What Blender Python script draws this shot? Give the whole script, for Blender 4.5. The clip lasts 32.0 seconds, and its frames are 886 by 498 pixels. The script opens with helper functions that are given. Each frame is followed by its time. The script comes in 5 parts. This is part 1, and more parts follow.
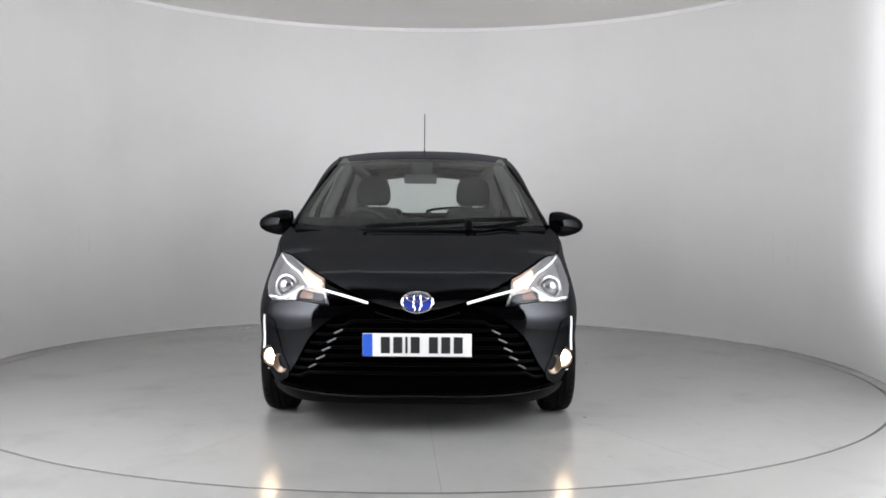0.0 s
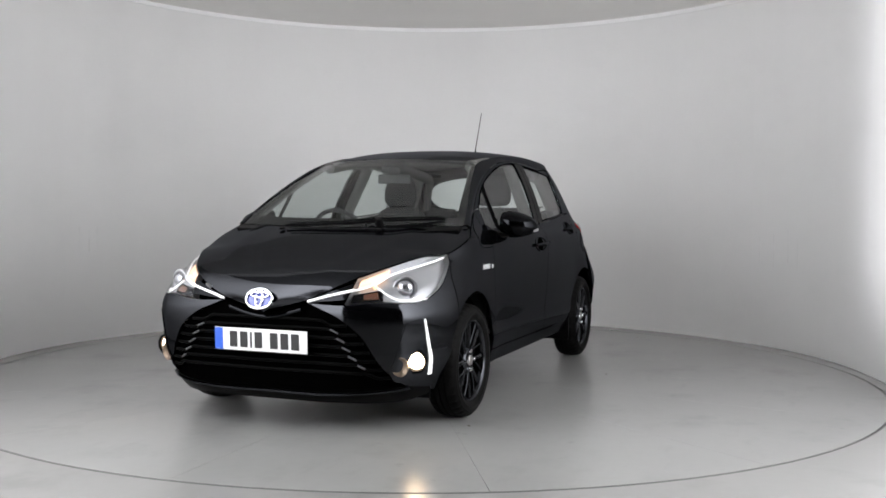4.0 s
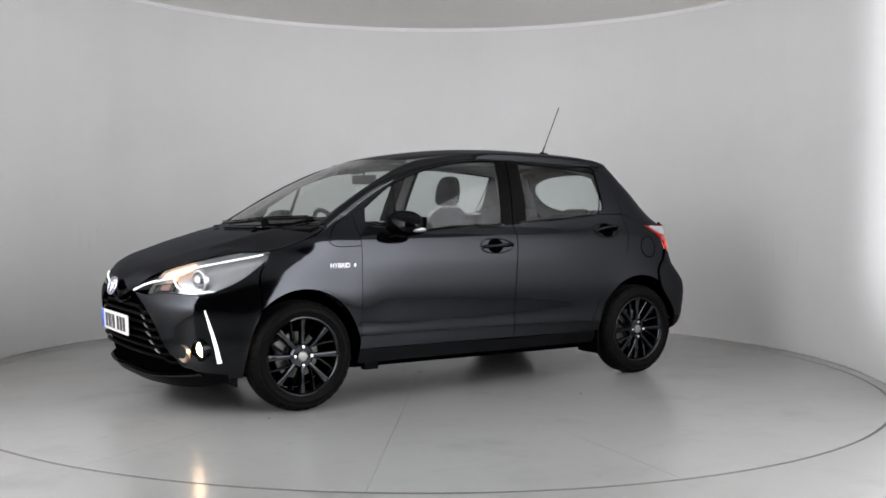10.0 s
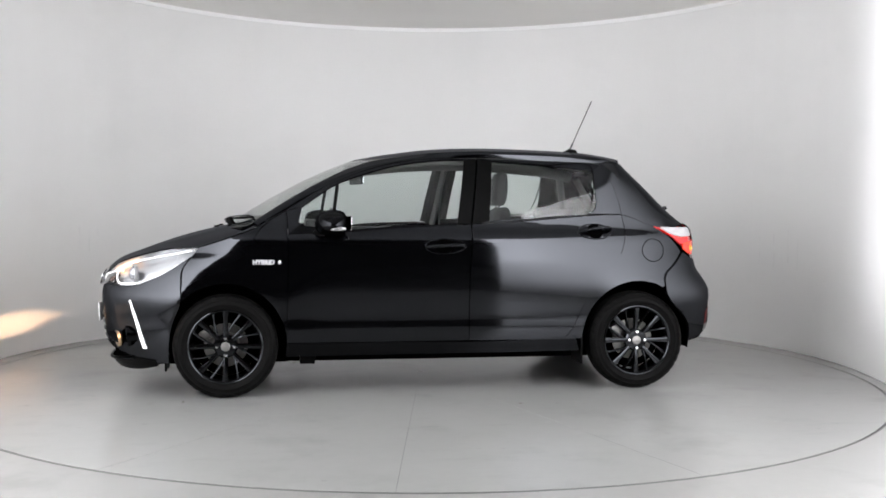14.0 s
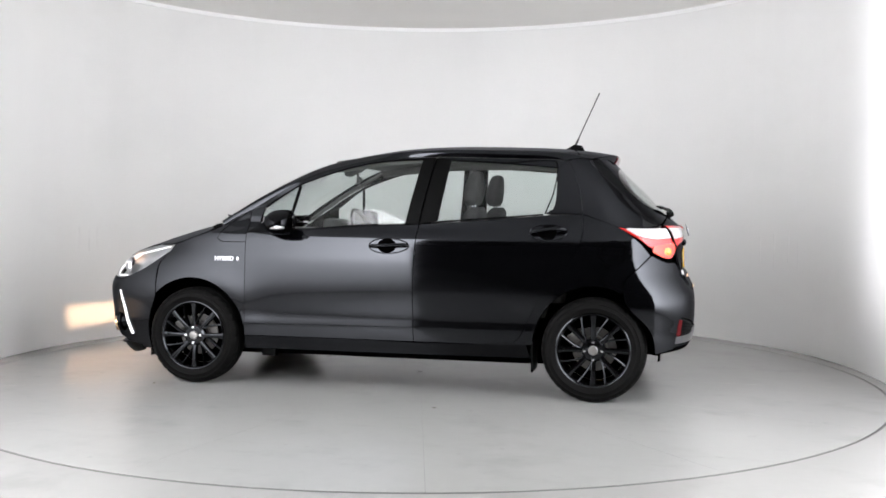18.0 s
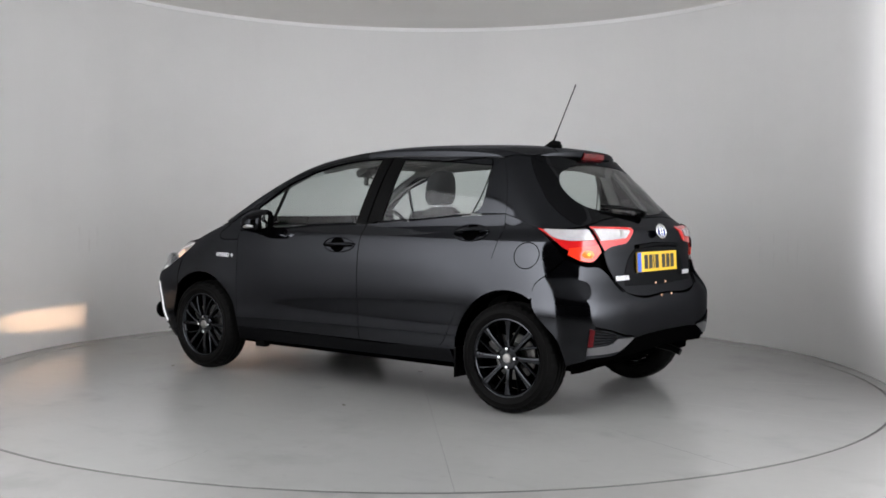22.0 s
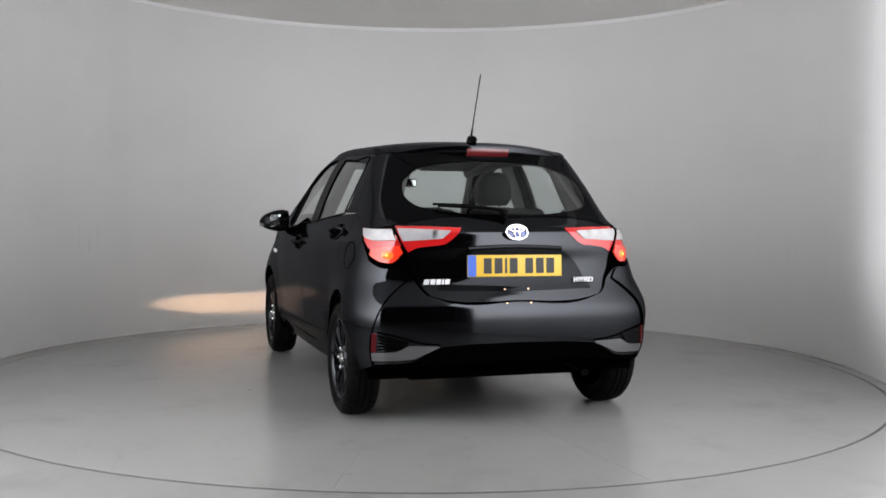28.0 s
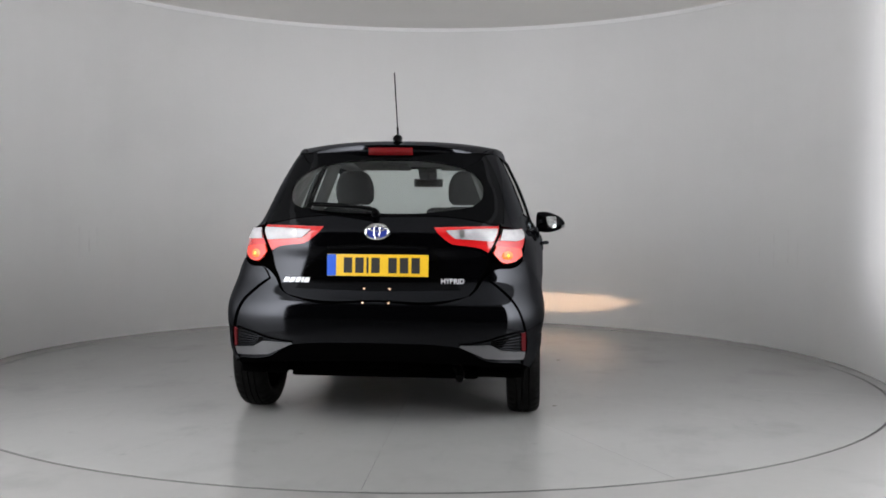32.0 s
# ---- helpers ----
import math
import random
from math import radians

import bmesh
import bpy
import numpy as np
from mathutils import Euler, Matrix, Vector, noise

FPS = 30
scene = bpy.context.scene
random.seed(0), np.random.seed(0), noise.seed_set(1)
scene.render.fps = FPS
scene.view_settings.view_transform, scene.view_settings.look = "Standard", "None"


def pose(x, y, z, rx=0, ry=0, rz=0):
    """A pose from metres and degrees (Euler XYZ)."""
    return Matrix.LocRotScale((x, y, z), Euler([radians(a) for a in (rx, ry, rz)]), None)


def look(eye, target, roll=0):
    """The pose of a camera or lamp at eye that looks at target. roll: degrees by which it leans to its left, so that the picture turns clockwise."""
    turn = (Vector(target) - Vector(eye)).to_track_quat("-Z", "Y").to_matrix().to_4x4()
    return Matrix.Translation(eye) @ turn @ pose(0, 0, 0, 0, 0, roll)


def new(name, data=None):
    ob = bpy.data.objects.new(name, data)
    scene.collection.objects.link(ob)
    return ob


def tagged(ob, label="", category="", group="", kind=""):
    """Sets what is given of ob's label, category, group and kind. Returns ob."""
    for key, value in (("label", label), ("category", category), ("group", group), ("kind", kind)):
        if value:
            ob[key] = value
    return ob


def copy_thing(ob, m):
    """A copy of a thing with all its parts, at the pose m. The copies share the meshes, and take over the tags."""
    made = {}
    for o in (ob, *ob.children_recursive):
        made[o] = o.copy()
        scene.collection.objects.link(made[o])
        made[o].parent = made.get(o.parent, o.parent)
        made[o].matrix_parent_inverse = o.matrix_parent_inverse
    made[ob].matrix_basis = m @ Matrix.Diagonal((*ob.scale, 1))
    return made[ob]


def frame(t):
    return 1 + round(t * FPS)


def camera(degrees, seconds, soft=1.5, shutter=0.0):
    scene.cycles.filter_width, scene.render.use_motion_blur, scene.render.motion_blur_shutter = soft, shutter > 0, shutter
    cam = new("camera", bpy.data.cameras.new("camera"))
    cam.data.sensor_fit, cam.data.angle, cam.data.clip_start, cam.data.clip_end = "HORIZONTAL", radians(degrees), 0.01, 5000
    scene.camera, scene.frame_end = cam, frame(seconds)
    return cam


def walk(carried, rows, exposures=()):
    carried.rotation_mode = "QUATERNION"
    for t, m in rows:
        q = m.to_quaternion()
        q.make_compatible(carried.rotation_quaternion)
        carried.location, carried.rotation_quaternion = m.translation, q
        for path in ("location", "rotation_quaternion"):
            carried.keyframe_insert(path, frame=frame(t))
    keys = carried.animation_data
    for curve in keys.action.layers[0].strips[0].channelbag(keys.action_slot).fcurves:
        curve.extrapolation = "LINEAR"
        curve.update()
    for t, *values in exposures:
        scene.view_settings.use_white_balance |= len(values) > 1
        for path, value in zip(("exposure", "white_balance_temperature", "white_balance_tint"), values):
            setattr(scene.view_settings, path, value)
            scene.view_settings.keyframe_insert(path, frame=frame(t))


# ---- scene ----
cam = camera(47.818, 32.0, soft=1.7)
EYE = look((0, -6.8008, 1.0989), (0.15040, -0.00740, 0.83988), 0.406)
walk(cam, [(0.0, EYE), (32.0, EYE)], [(0.0, 0.02), (1.0, 0.03), (3.0, -0.15), (6.0, -0.12), (7.0, -0.03), (9.0, -0.14), (11.0, -0.18), (13.0, 0.04), (14.0, 0.2), (17.0, 0.44), (19.0, 0.42), (20.0, 0.13), (21.0, -0.18), (22.0, -0.27), (23.0, -0.35), (25.0, -0.22), (28.0, -0.44), (30.0, -0.52), (31.0, -0.34), (32.0, -0.42)])

# ---- light: two tall lit wall panels beside the entrance ----
world = bpy.data.worlds.new("world")
scene.world = world
world.use_nodes = True
world.node_tree.nodes["Background"].inputs[0].default_value = (0.02, 0.02, 0.022, 1)
SIDE_LIGHT, BEAM_LIGHT, LAMP_LIGHT = 9.2, 600000.0, 1.5


# ---- materials ----
def mat(name, color, rough=0.5, metal=0.0, coat=0.0, spec=0.5, emit=0.0, ecol=None, var=0.0, scale=8.0, bump=0.0, rvar=0.0, bscale=None):
    m = bpy.data.materials.new(name)
    m.use_nodes = True
    nt = m.node_tree
    b = nt.nodes["Principled BSDF"]
    b.inputs["Base Color"].default_value = (*color, 1)
    b.inputs["Roughness"].default_value = rough
    b.inputs["Metallic"].default_value = metal
    b.inputs["Coat Weight"].default_value = coat
    b.inputs["Coat Roughness"].default_value = 0.03
    b.inputs["Specular IOR Level"].default_value = spec
    if emit:
        b.inputs["Emission Color"].default_value = (*(ecol or color), 1)
        b.inputs["Emission Strength"].default_value = emit
    if var or bump or rvar:
        tc = nt.nodes.new("ShaderNodeTexCoord")
        n1, n2 = nt.nodes.new("ShaderNodeTexNoise"), nt.nodes.new("ShaderNodeTexNoise")
        n1.inputs["Scale"].default_value, n2.inputs["Scale"].default_value = scale, bscale or scale * 14
        n1.inputs["Detail"].default_value, n2.inputs["Detail"].default_value = 5, 4
        for n in (n1, n2):
            nt.links.new(tc.outputs["Object"], n.inputs["Vector"])
        mix = nt.nodes.new("ShaderNodeMath")
        mix.operation = "MULTIPLY_ADD"
        mix.inputs[1].default_value = 0.35
        nt.links.new(n2.outputs["Fac"], mix.inputs[0])
        nt.links.new(n1.outputs["Fac"], mix.inputs[2])
        if var:
            ramp = nt.nodes.new("ShaderNodeMapRange")
            ramp.inputs["From Min"].default_value, ramp.inputs["From Max"].default_value = 0.4, 0.95
            ramp.inputs["To Min"].default_value, ramp.inputs["To Max"].default_value = 1 - var, 1 + var
            nt.links.new(mix.outputs[0], ramp.inputs["Value"])
            mul = nt.nodes.new("ShaderNodeVectorMath")
            mul.operation = "SCALE"
            mul.inputs[0].default_value = color
            nt.links.new(ramp.outputs["Result"], mul.inputs["Scale"])
            nt.links.new(mul.outputs[0], b.inputs["Base Color"])
        if rvar:
            rr = nt.nodes.new("ShaderNodeMapRange")
            rr.inputs["From Min"].default_value, rr.inputs["From Max"].default_value = 0.4, 0.95
            rr.inputs["To Min"].default_value, rr.inputs["To Max"].default_value = max(0.02, rough - rvar), rough + rvar
            nt.links.new(mix.outputs[0], rr.inputs["Value"])
            nt.links.new(rr.outputs["Result"], b.inputs["Roughness"])
        if bump:
            bn = nt.nodes.new("ShaderNodeBump")
            bn.inputs["Strength"].default_value, bn.inputs["Distance"].default_value = bump, 0.002
            nt.links.new(n2.outputs["Fac"], bn.inputs["Height"])
            nt.links.new(bn.outputs[0], b.inputs["Normal"])
    return m


def glass(name, tint, base=0.04, rough=0.0):
    """A thin clear pane: it lets light through and mirrors more at a slant."""
    m = bpy.data.materials.new(name)
    m.use_nodes = True
    nt = m.node_tree
    nt.nodes.remove(nt.nodes["Principled BSDF"])
    t, g, lw, x = (nt.nodes.new("ShaderNode" + k) for k in ("BsdfTransparent", "BsdfGlossy", "LayerWeight", "MixShader"))
    t.inputs[0].default_value = (*tint, 1)
    g.inputs["Roughness"].default_value = rough
    lw.inputs["Blend"].default_value = 0.5
    p, q = nt.nodes.new("ShaderNodeMath"), nt.nodes.new("ShaderNodeMath")
    p.operation, q.operation = "POWER", "MULTIPLY_ADD"
    p.inputs[1].default_value = 5.0
    q.inputs[1].default_value, q.inputs[2].default_value = 1 - 1.6 * base, 1.6 * base
    nt.links.new(lw.outputs["Facing"], p.inputs[0])
    nt.links.new(p.outputs[0], q.inputs[0])
    nt.links.new(q.outputs[0], x.inputs[0])
    nt.links.new(t.outputs[0], x.inputs[1])
    nt.links.new(g.outputs[0], x.inputs[2])
    nt.links.new(x.outputs[0], nt.nodes["Material Output"].inputs[0])
    return m


def lit_wall(name, strength, color, y0, y1):
    """A lit translucent panel whose light grows from y0 to y1 towards the entrance."""
    m = mat(name, (0.74, 0.735, 0.73), 0.55)
    nt = m.node_tree
    b = nt.nodes["Principled BSDF"]
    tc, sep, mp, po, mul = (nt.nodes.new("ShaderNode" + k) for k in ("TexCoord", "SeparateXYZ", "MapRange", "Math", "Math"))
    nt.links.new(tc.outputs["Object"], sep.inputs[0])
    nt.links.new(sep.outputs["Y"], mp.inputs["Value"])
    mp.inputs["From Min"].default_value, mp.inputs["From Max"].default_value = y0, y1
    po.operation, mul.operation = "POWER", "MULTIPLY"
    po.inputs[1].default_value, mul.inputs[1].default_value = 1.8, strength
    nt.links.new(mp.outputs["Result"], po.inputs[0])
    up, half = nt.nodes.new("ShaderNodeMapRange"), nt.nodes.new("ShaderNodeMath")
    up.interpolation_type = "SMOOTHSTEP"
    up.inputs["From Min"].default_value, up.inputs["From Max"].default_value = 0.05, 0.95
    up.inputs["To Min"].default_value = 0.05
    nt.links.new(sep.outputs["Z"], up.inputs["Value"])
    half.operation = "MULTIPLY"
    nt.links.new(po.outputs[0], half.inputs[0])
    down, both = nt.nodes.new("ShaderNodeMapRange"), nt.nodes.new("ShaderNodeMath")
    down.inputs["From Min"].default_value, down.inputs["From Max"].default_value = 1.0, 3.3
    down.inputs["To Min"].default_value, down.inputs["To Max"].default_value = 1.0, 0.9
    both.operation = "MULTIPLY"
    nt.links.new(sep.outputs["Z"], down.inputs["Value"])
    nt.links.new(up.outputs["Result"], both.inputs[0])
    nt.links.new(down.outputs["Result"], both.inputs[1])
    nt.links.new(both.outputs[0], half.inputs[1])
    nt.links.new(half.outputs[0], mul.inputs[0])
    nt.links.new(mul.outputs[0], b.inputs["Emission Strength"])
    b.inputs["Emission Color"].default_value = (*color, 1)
    return m


def lacquer(name, color, face, edge, rough=0.02):
    """A dark body colour under clear gloss that mirrors more at a slant."""
    m = bpy.data.materials.new(name)
    m.use_nodes = True
    nt = m.node_tree
    b = nt.nodes["Principled BSDF"]
    b.inputs["Base Color"].default_value = (*color, 1)
    b.inputs["Roughness"].default_value = 0.6
    b.inputs["Specular IOR Level"].default_value = 0.0
    g, lw, p, q, x = (nt.nodes.new("ShaderNode" + k) for k in ("BsdfGlossy", "LayerWeight", "Math", "Math", "MixShader"))
    g.inputs["Roughness"].default_value = rough
    g.inputs["Color"].default_value = (0.88, 0.915, 1.0, 1)
    lw.inputs["Blend"].default_value = 0.5
    p.operation, q.operation = "POWER", "MULTIPLY_ADD"
    p.inputs[1].default_value, q.inputs[1].default_value, q.inputs[2].default_value = 5.0, edge, face
    nt.links.new(lw.outputs["Facing"], p.inputs[0])
    nt.links.new(p.outputs[0], q.inputs[0])
    nt.links.new(q.outputs[0], x.inputs[0])
    nt.links.new(b.outputs[0], x.inputs[1])
    nt.links.new(g.outputs[0], x.inputs[2])
    nt.links.new(x.outputs[0], nt.nodes["Material Output"].inputs[0])
    return m


M_WALL = mat("white wall paint", (0.74, 0.735, 0.73), 0.4, var=0.03, scale=0.9, bump=0.06, bscale=60)
M_RIM = mat("white rim trim", (0.86, 0.86, 0.86), 0.4)
M_CEIL = mat("ceiling paint", (0.84, 0.825, 0.8), 0.7, var=0.02, scale=1.2)
M_CEIL2 = mat("grey ceiling paint", (0.3, 0.3, 0.3), 0.8, var=0.03, scale=1.2)
M_FLOOR = mat("grey floor paint", (0.28, 0.278, 0.267), 0.22, spec=1.0, var=0.04, scale=1.3)
M_PLATE = mat("turntable paint", (0.285, 0.285, 0.275), 0.22, spec=1.0, var=0.04, scale=1.1)
M_GROOVE = mat("dark groove", (0.09, 0.088, 0.084), 0.8)
M_SPECK = mat("dry leaf", (0.05, 0.04, 0.025), 0.8)
M_GAP_SHADE = mat("dark gap shade", (0.06, 0.06, 0.058), 0.8, spec=0.2)
M_PIT = mat("dark pit", (0.02, 0.02, 0.02), 0.9)
M_OUTER = mat("dark outer wall", (0.006, 0.006, 0.006), 0.9, var=0.1)
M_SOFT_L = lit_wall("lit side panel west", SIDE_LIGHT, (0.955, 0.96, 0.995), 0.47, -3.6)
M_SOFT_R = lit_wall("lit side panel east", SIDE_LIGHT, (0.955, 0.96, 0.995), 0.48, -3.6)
M_PAINT = lacquer("black metallic paint", (0.0008, 0.0008, 0.001), 0.036, 0.14, 0.07)
M_GLOSS = lacquer("gloss black trim", (0.0008, 0.0008, 0.0008), 0.013, 0.2, 0.06)
M_TRIM = mat("matt black plastic", (0.0014, 0.0014, 0.0014), 0.42, spec=0.045, bump=0.1, scale=20)
M_SHELL = mat("dark inner shell", (0.0008, 0.0008, 0.0008), 0.9, spec=0.0)
M_TYRE = mat("tyre rubber", (0.0034, 0.0033, 0.0032), 0.6, spec=0.05, bump=0.2, scale=25, var=0.15)
M_WHEEL = lacquer("black alloy", (0.0012, 0.0012, 0.0012), 0.036, 0.5, 0.09)
M_CHROME = mat("chrome", (0.85, 0.85, 0.86), 0.12, 1.0)
M_SILVER = mat("silver trim", (0.13, 0.13, 0.135), 0.4, 0.6)
M_DISC = mat("brake steel", (0.3, 0.29, 0.28), 0.35, 0.9, var=0.1)
M_SEAT = mat("dark seat fabric", (0.018, 0.018, 0.019), 0.9, bump=0.3, scale=30, var=0.15)
M_DASH = mat("dark dashboard plastic", (0.02, 0.02, 0.021), 0.6, bump=0.15, scale=30)
M_LINER = mat("grey headlining", (0.12, 0.118, 0.113), 0.9, var=0.04)
M_GLASS = glass("tinted window glass", (0.84, 0.885, 0.87), 0.034)
M_LENS = glass("clear lamp lens", (0.95, 0.96, 0.97), 0.014)
M_WHITE = mat("white plate", (0.8, 0.8, 0.79), 0.35, var=0.03)
M_YELLOW = mat("yellow plate", (0.72, 0.45, 0.02), 0.35, var=0.03)
M_BLUE = mat("blue band", (0.02, 0.1, 0.55), 0.35)
M_INK = mat("black lettering", (0.01, 0.01, 0.01), 0.5)
M_EMBLUE = mat("blue enamel", (0.03, 0.05, 0.32), 0.2, 0.0, 0.8)
M_GUIDE = mat("lit white light guide", (0.8, 0.8, 0.82), 0.2, emit=0.75, ecol=(1.0, 0.98, 0.96))
M_FOG = mat("lit fog lamp", (1.0, 0.85, 0.6), 0.3, emit=42.0, ecol=(1.0, 0.72, 0.45))
M_BEAM = mat("fog lamp filament", (1.0, 0.8, 0.6), 0.3, emit=BEAM_LIGHT, ecol=(1.0, 0.62, 0.37))
M_BULB = mat("lit warm bulb", (1.0, 0.8, 0.6), 0.3, emit=LAMP_LIGHT, ecol=(1.0, 0.5, 0.24))
M_RED = mat("red lens", (0.45, 0.01, 0.012), 0.12, 0.0, 0.6, emit=0.12, ecol=(1.0, 0.03, 0.02))
M_STOP = mat("unlit stop lens", (0.11, 0.005, 0.006), 0.2, 0.0, 0.4)
M_REDLIT = mat("lit tail lens", (0.5, 0.02, 0.01), 0.15, 0.0, 0.6, emit=0.6, ecol=(1.0, 0.05, 0.012))
M_WARM = mat("warm lit bowl", (0.5, 0.42, 0.36), 0.3, 0.6, emit=1.3, ecol=(1.0, 0.66, 0.46))
M_ORANGE = mat("orange indicator glass", (0.11, 0.045, 0.025), 0.2, 0.2)
M_CLEAR = mat("pale lamp plastic", (0.38, 0.37, 0.38), 0.22, 0.0, 0.6, var=0.2, scale=14, bump=0.4, bscale=40)
M_BALL = mat("projector glass", (0.38, 0.38, 0.4), 0.16, 0.8)
M_REFL = mat("lamp reflector", (0.48, 0.48, 0.49), 0.3, 0.9)
M_AMBER = mat("lit amber bulb", (1.0, 0.5, 0.05), 0.3, emit=1.7, ecol=(1.0, 0.36, 0.04))
M_GLOW = mat("orange glow", (0.6, 0.15, 0.02), 0.15, 0.0, 0.6, emit=0.75, ecol=(1.0, 0.16, 0.02))
M_REFLEX = mat("dark red reflector", (0.07, 0.004, 0.006), 0.35, 0.0, 0.0, 0.1)
M_BADGE = mat("bright badge", (0.62, 0.62, 0.64), 0.35, 0.25)
M_WARM_RECESS = mat("brown warm-lit recess", (0.2, 0.15, 0.11), 0.35, 0.7)
M_HUB = mat("dark brake steel", (0.15, 0.147, 0.14), 0.4, 0.8, var=0.1)
M_MIRROR = mat("mirror glass", (0.9, 0.9, 0.9), 0.01, 1.0)


def stained(m, stretch, lo, hi, gain, octaves=4):
    """Shades a paint by broad marks of their own shape: gain at the marks' hearts."""
    nt = m.node_tree
    b = nt.nodes["Principled BSDF"]
    tc, mp, nz, rg, mul = (nt.nodes.new("ShaderNode" + k) for k in ("TexCoord", "Mapping", "TexNoise", "MapRange", "VectorMath"))
    mp.inputs["Scale"].default_value = stretch
    nz.inputs["Scale"].default_value, nz.inputs["Detail"].default_value, nz.inputs["Roughness"].default_value = 1.0, octaves, 0.6
    rg.interpolation_type = "SMOOTHSTEP"
    rg.inputs["From Min"].default_value, rg.inputs["From Max"].default_value = lo, hi
    rg.inputs["To Min"].default_value, rg.inputs["To Max"].default_value = 1.0, gain
    mul.operation = "SCALE"
    nt.links.new(tc.outputs["Object"], mp.inputs["Vector"])
    nt.links.new(mp.outputs[0], nz.inputs["Vector"])
    nt.links.new(nz.outputs["Fac"], rg.inputs["Value"])
    old = b.inputs["Base Color"]
    if old.is_linked:
        nt.links.new(old.links[0].from_socket, mul.inputs[0])
    else:
        mul.inputs[0].default_value = old.default_value[:3]
    nt.links.new(rg.outputs["Result"], mul.inputs["Scale"])
    nt.links.new(mul.outputs[0], old)


stained(M_PLATE, (1.6, 1.6, 1.6), 0.5, 0.74, 0.86, 8)
stained(M_PLATE, (2.2, 9.0, 2.0), 0.56, 0.74, 0.94, 6)
stained(M_PLATE, (7.0, 7.0, 7.0), 0.66, 0.74, 0.88)
stained(M_FLOOR, (2.0, 2.0, 2.0), 0.5, 0.72, 0.88, 6)
for paint in (M_WALL, M_SOFT_L, M_SOFT_R):
    stained(paint, (2.6, 2.6, 0.3), 0.4, 0.75, 0.982, 5)
    stained(paint, (0.8, 0.8, 1.6), 0.45, 0.7, 0.97)
M_STREAK = mat("faint wall streak", (0.717, 0.712, 0.707), 0.45, var=0.05, scale=12)
M_GRILLE = mat("black grille plastic", (0.0012, 0.0012, 0.0012), 0.45, spec=0.02, bump=0.1, scale=20)
M_STRAP = mat("grey strap", (0.09, 0.09, 0.09), 0.8)


# ---- mesh tools ----
def mesh_of(name, verts, faces, material, smooth=True):
    me = bpy.data.meshes.new(name)
    me.from_pydata([tuple(v) for v in verts], [], [tuple(f) for f in faces])
    me.materials.append(material)
    if smooth:
        me.shade_smooth()
        me.set_sharp_from_angle(angle=radians(38))
    return me


def put(name, verts, faces, material, parent=None, label="", smooth=True):
    ob = new(name, mesh_of(name, verts, faces, material, smooth))
    ob.parent = parent
    if label:
        tagged(ob, label)
    return ob


def part(name, bm, material, parent=None, label="", smooth=True):
    me = bpy.data.meshes.new(name)
    bm.to_mesh(me)
    bm.free()
    me.materials.append(material)
    if smooth:
        me.shade_smooth()
        me.set_sharp_from_angle(angle=radians(38))
    ob = new(name, me)
    ob.parent = parent
    if label:
        tagged(ob, label)
    return ob


def keyed(*keys):
    """A smooth curve through (position, value) pairs, flat past its ends."""
    xs, ys = np.array([k[0] for k in keys], float), np.array([k[1] for k in keys], float)
    h, d = np.diff(xs), np.diff(ys) / np.diff(xs)
    m = np.r_[d[0], np.where(d[:-1] * d[1:] > 0, 2 * d[:-1] * d[1:] / (d[:-1] + d[1:] + 1e-12), 0), d[-1]]

    def f(x):
        x = np.clip(x, xs[0], xs[-1])
        i = np.clip(np.searchsorted(xs, x) - 1, 0, len(h) - 1)
        t = (x - xs[i]) / h[i]
        return (ys[i] * (1 + 2 * t) * (1 - t) ** 2 + ys[i + 1] * t * t * (3 - 2 * t)
                + h[i] * (m[i] * t * (1 - t) ** 2 - m[i + 1] * t * t * (1 - t)))
    return f


def line(pts, smooth=True):
    """A curve by chord length through 2D or 3D points; smooth: Catmull-Rom."""
    p = np.array(pts, float)
    c = np.r_[0, np.cumsum(np.linalg.norm(np.diff(p, axis=0), axis=1))]
    c /= c[-1]
    if len(p) == 2 or not smooth:
        return lambda t: np.stack([np.interp(t, c, p[:, k]) for k in range(p.shape[1])], -1)
    m = np.gradient(p, c, axis=0)

    def f(t):
        t = np.clip(np.asarray(t, float), 0, 1)
        i = np.clip(np.searchsorted(c, t) - 1, 0, len(c) - 2)
        h = (c[i + 1] - c[i])[..., None]
        u = (t - c[i])[..., None] / h
        return (p[i] * (1 + 2 * u) * (1 - u) ** 2 + p[i + 1] * u * u * (3 - 2 * u)
                + h * (m[i] * u * (1 - u) ** 2 - m[i + 1] * u * u * (1 - u)))
    return f


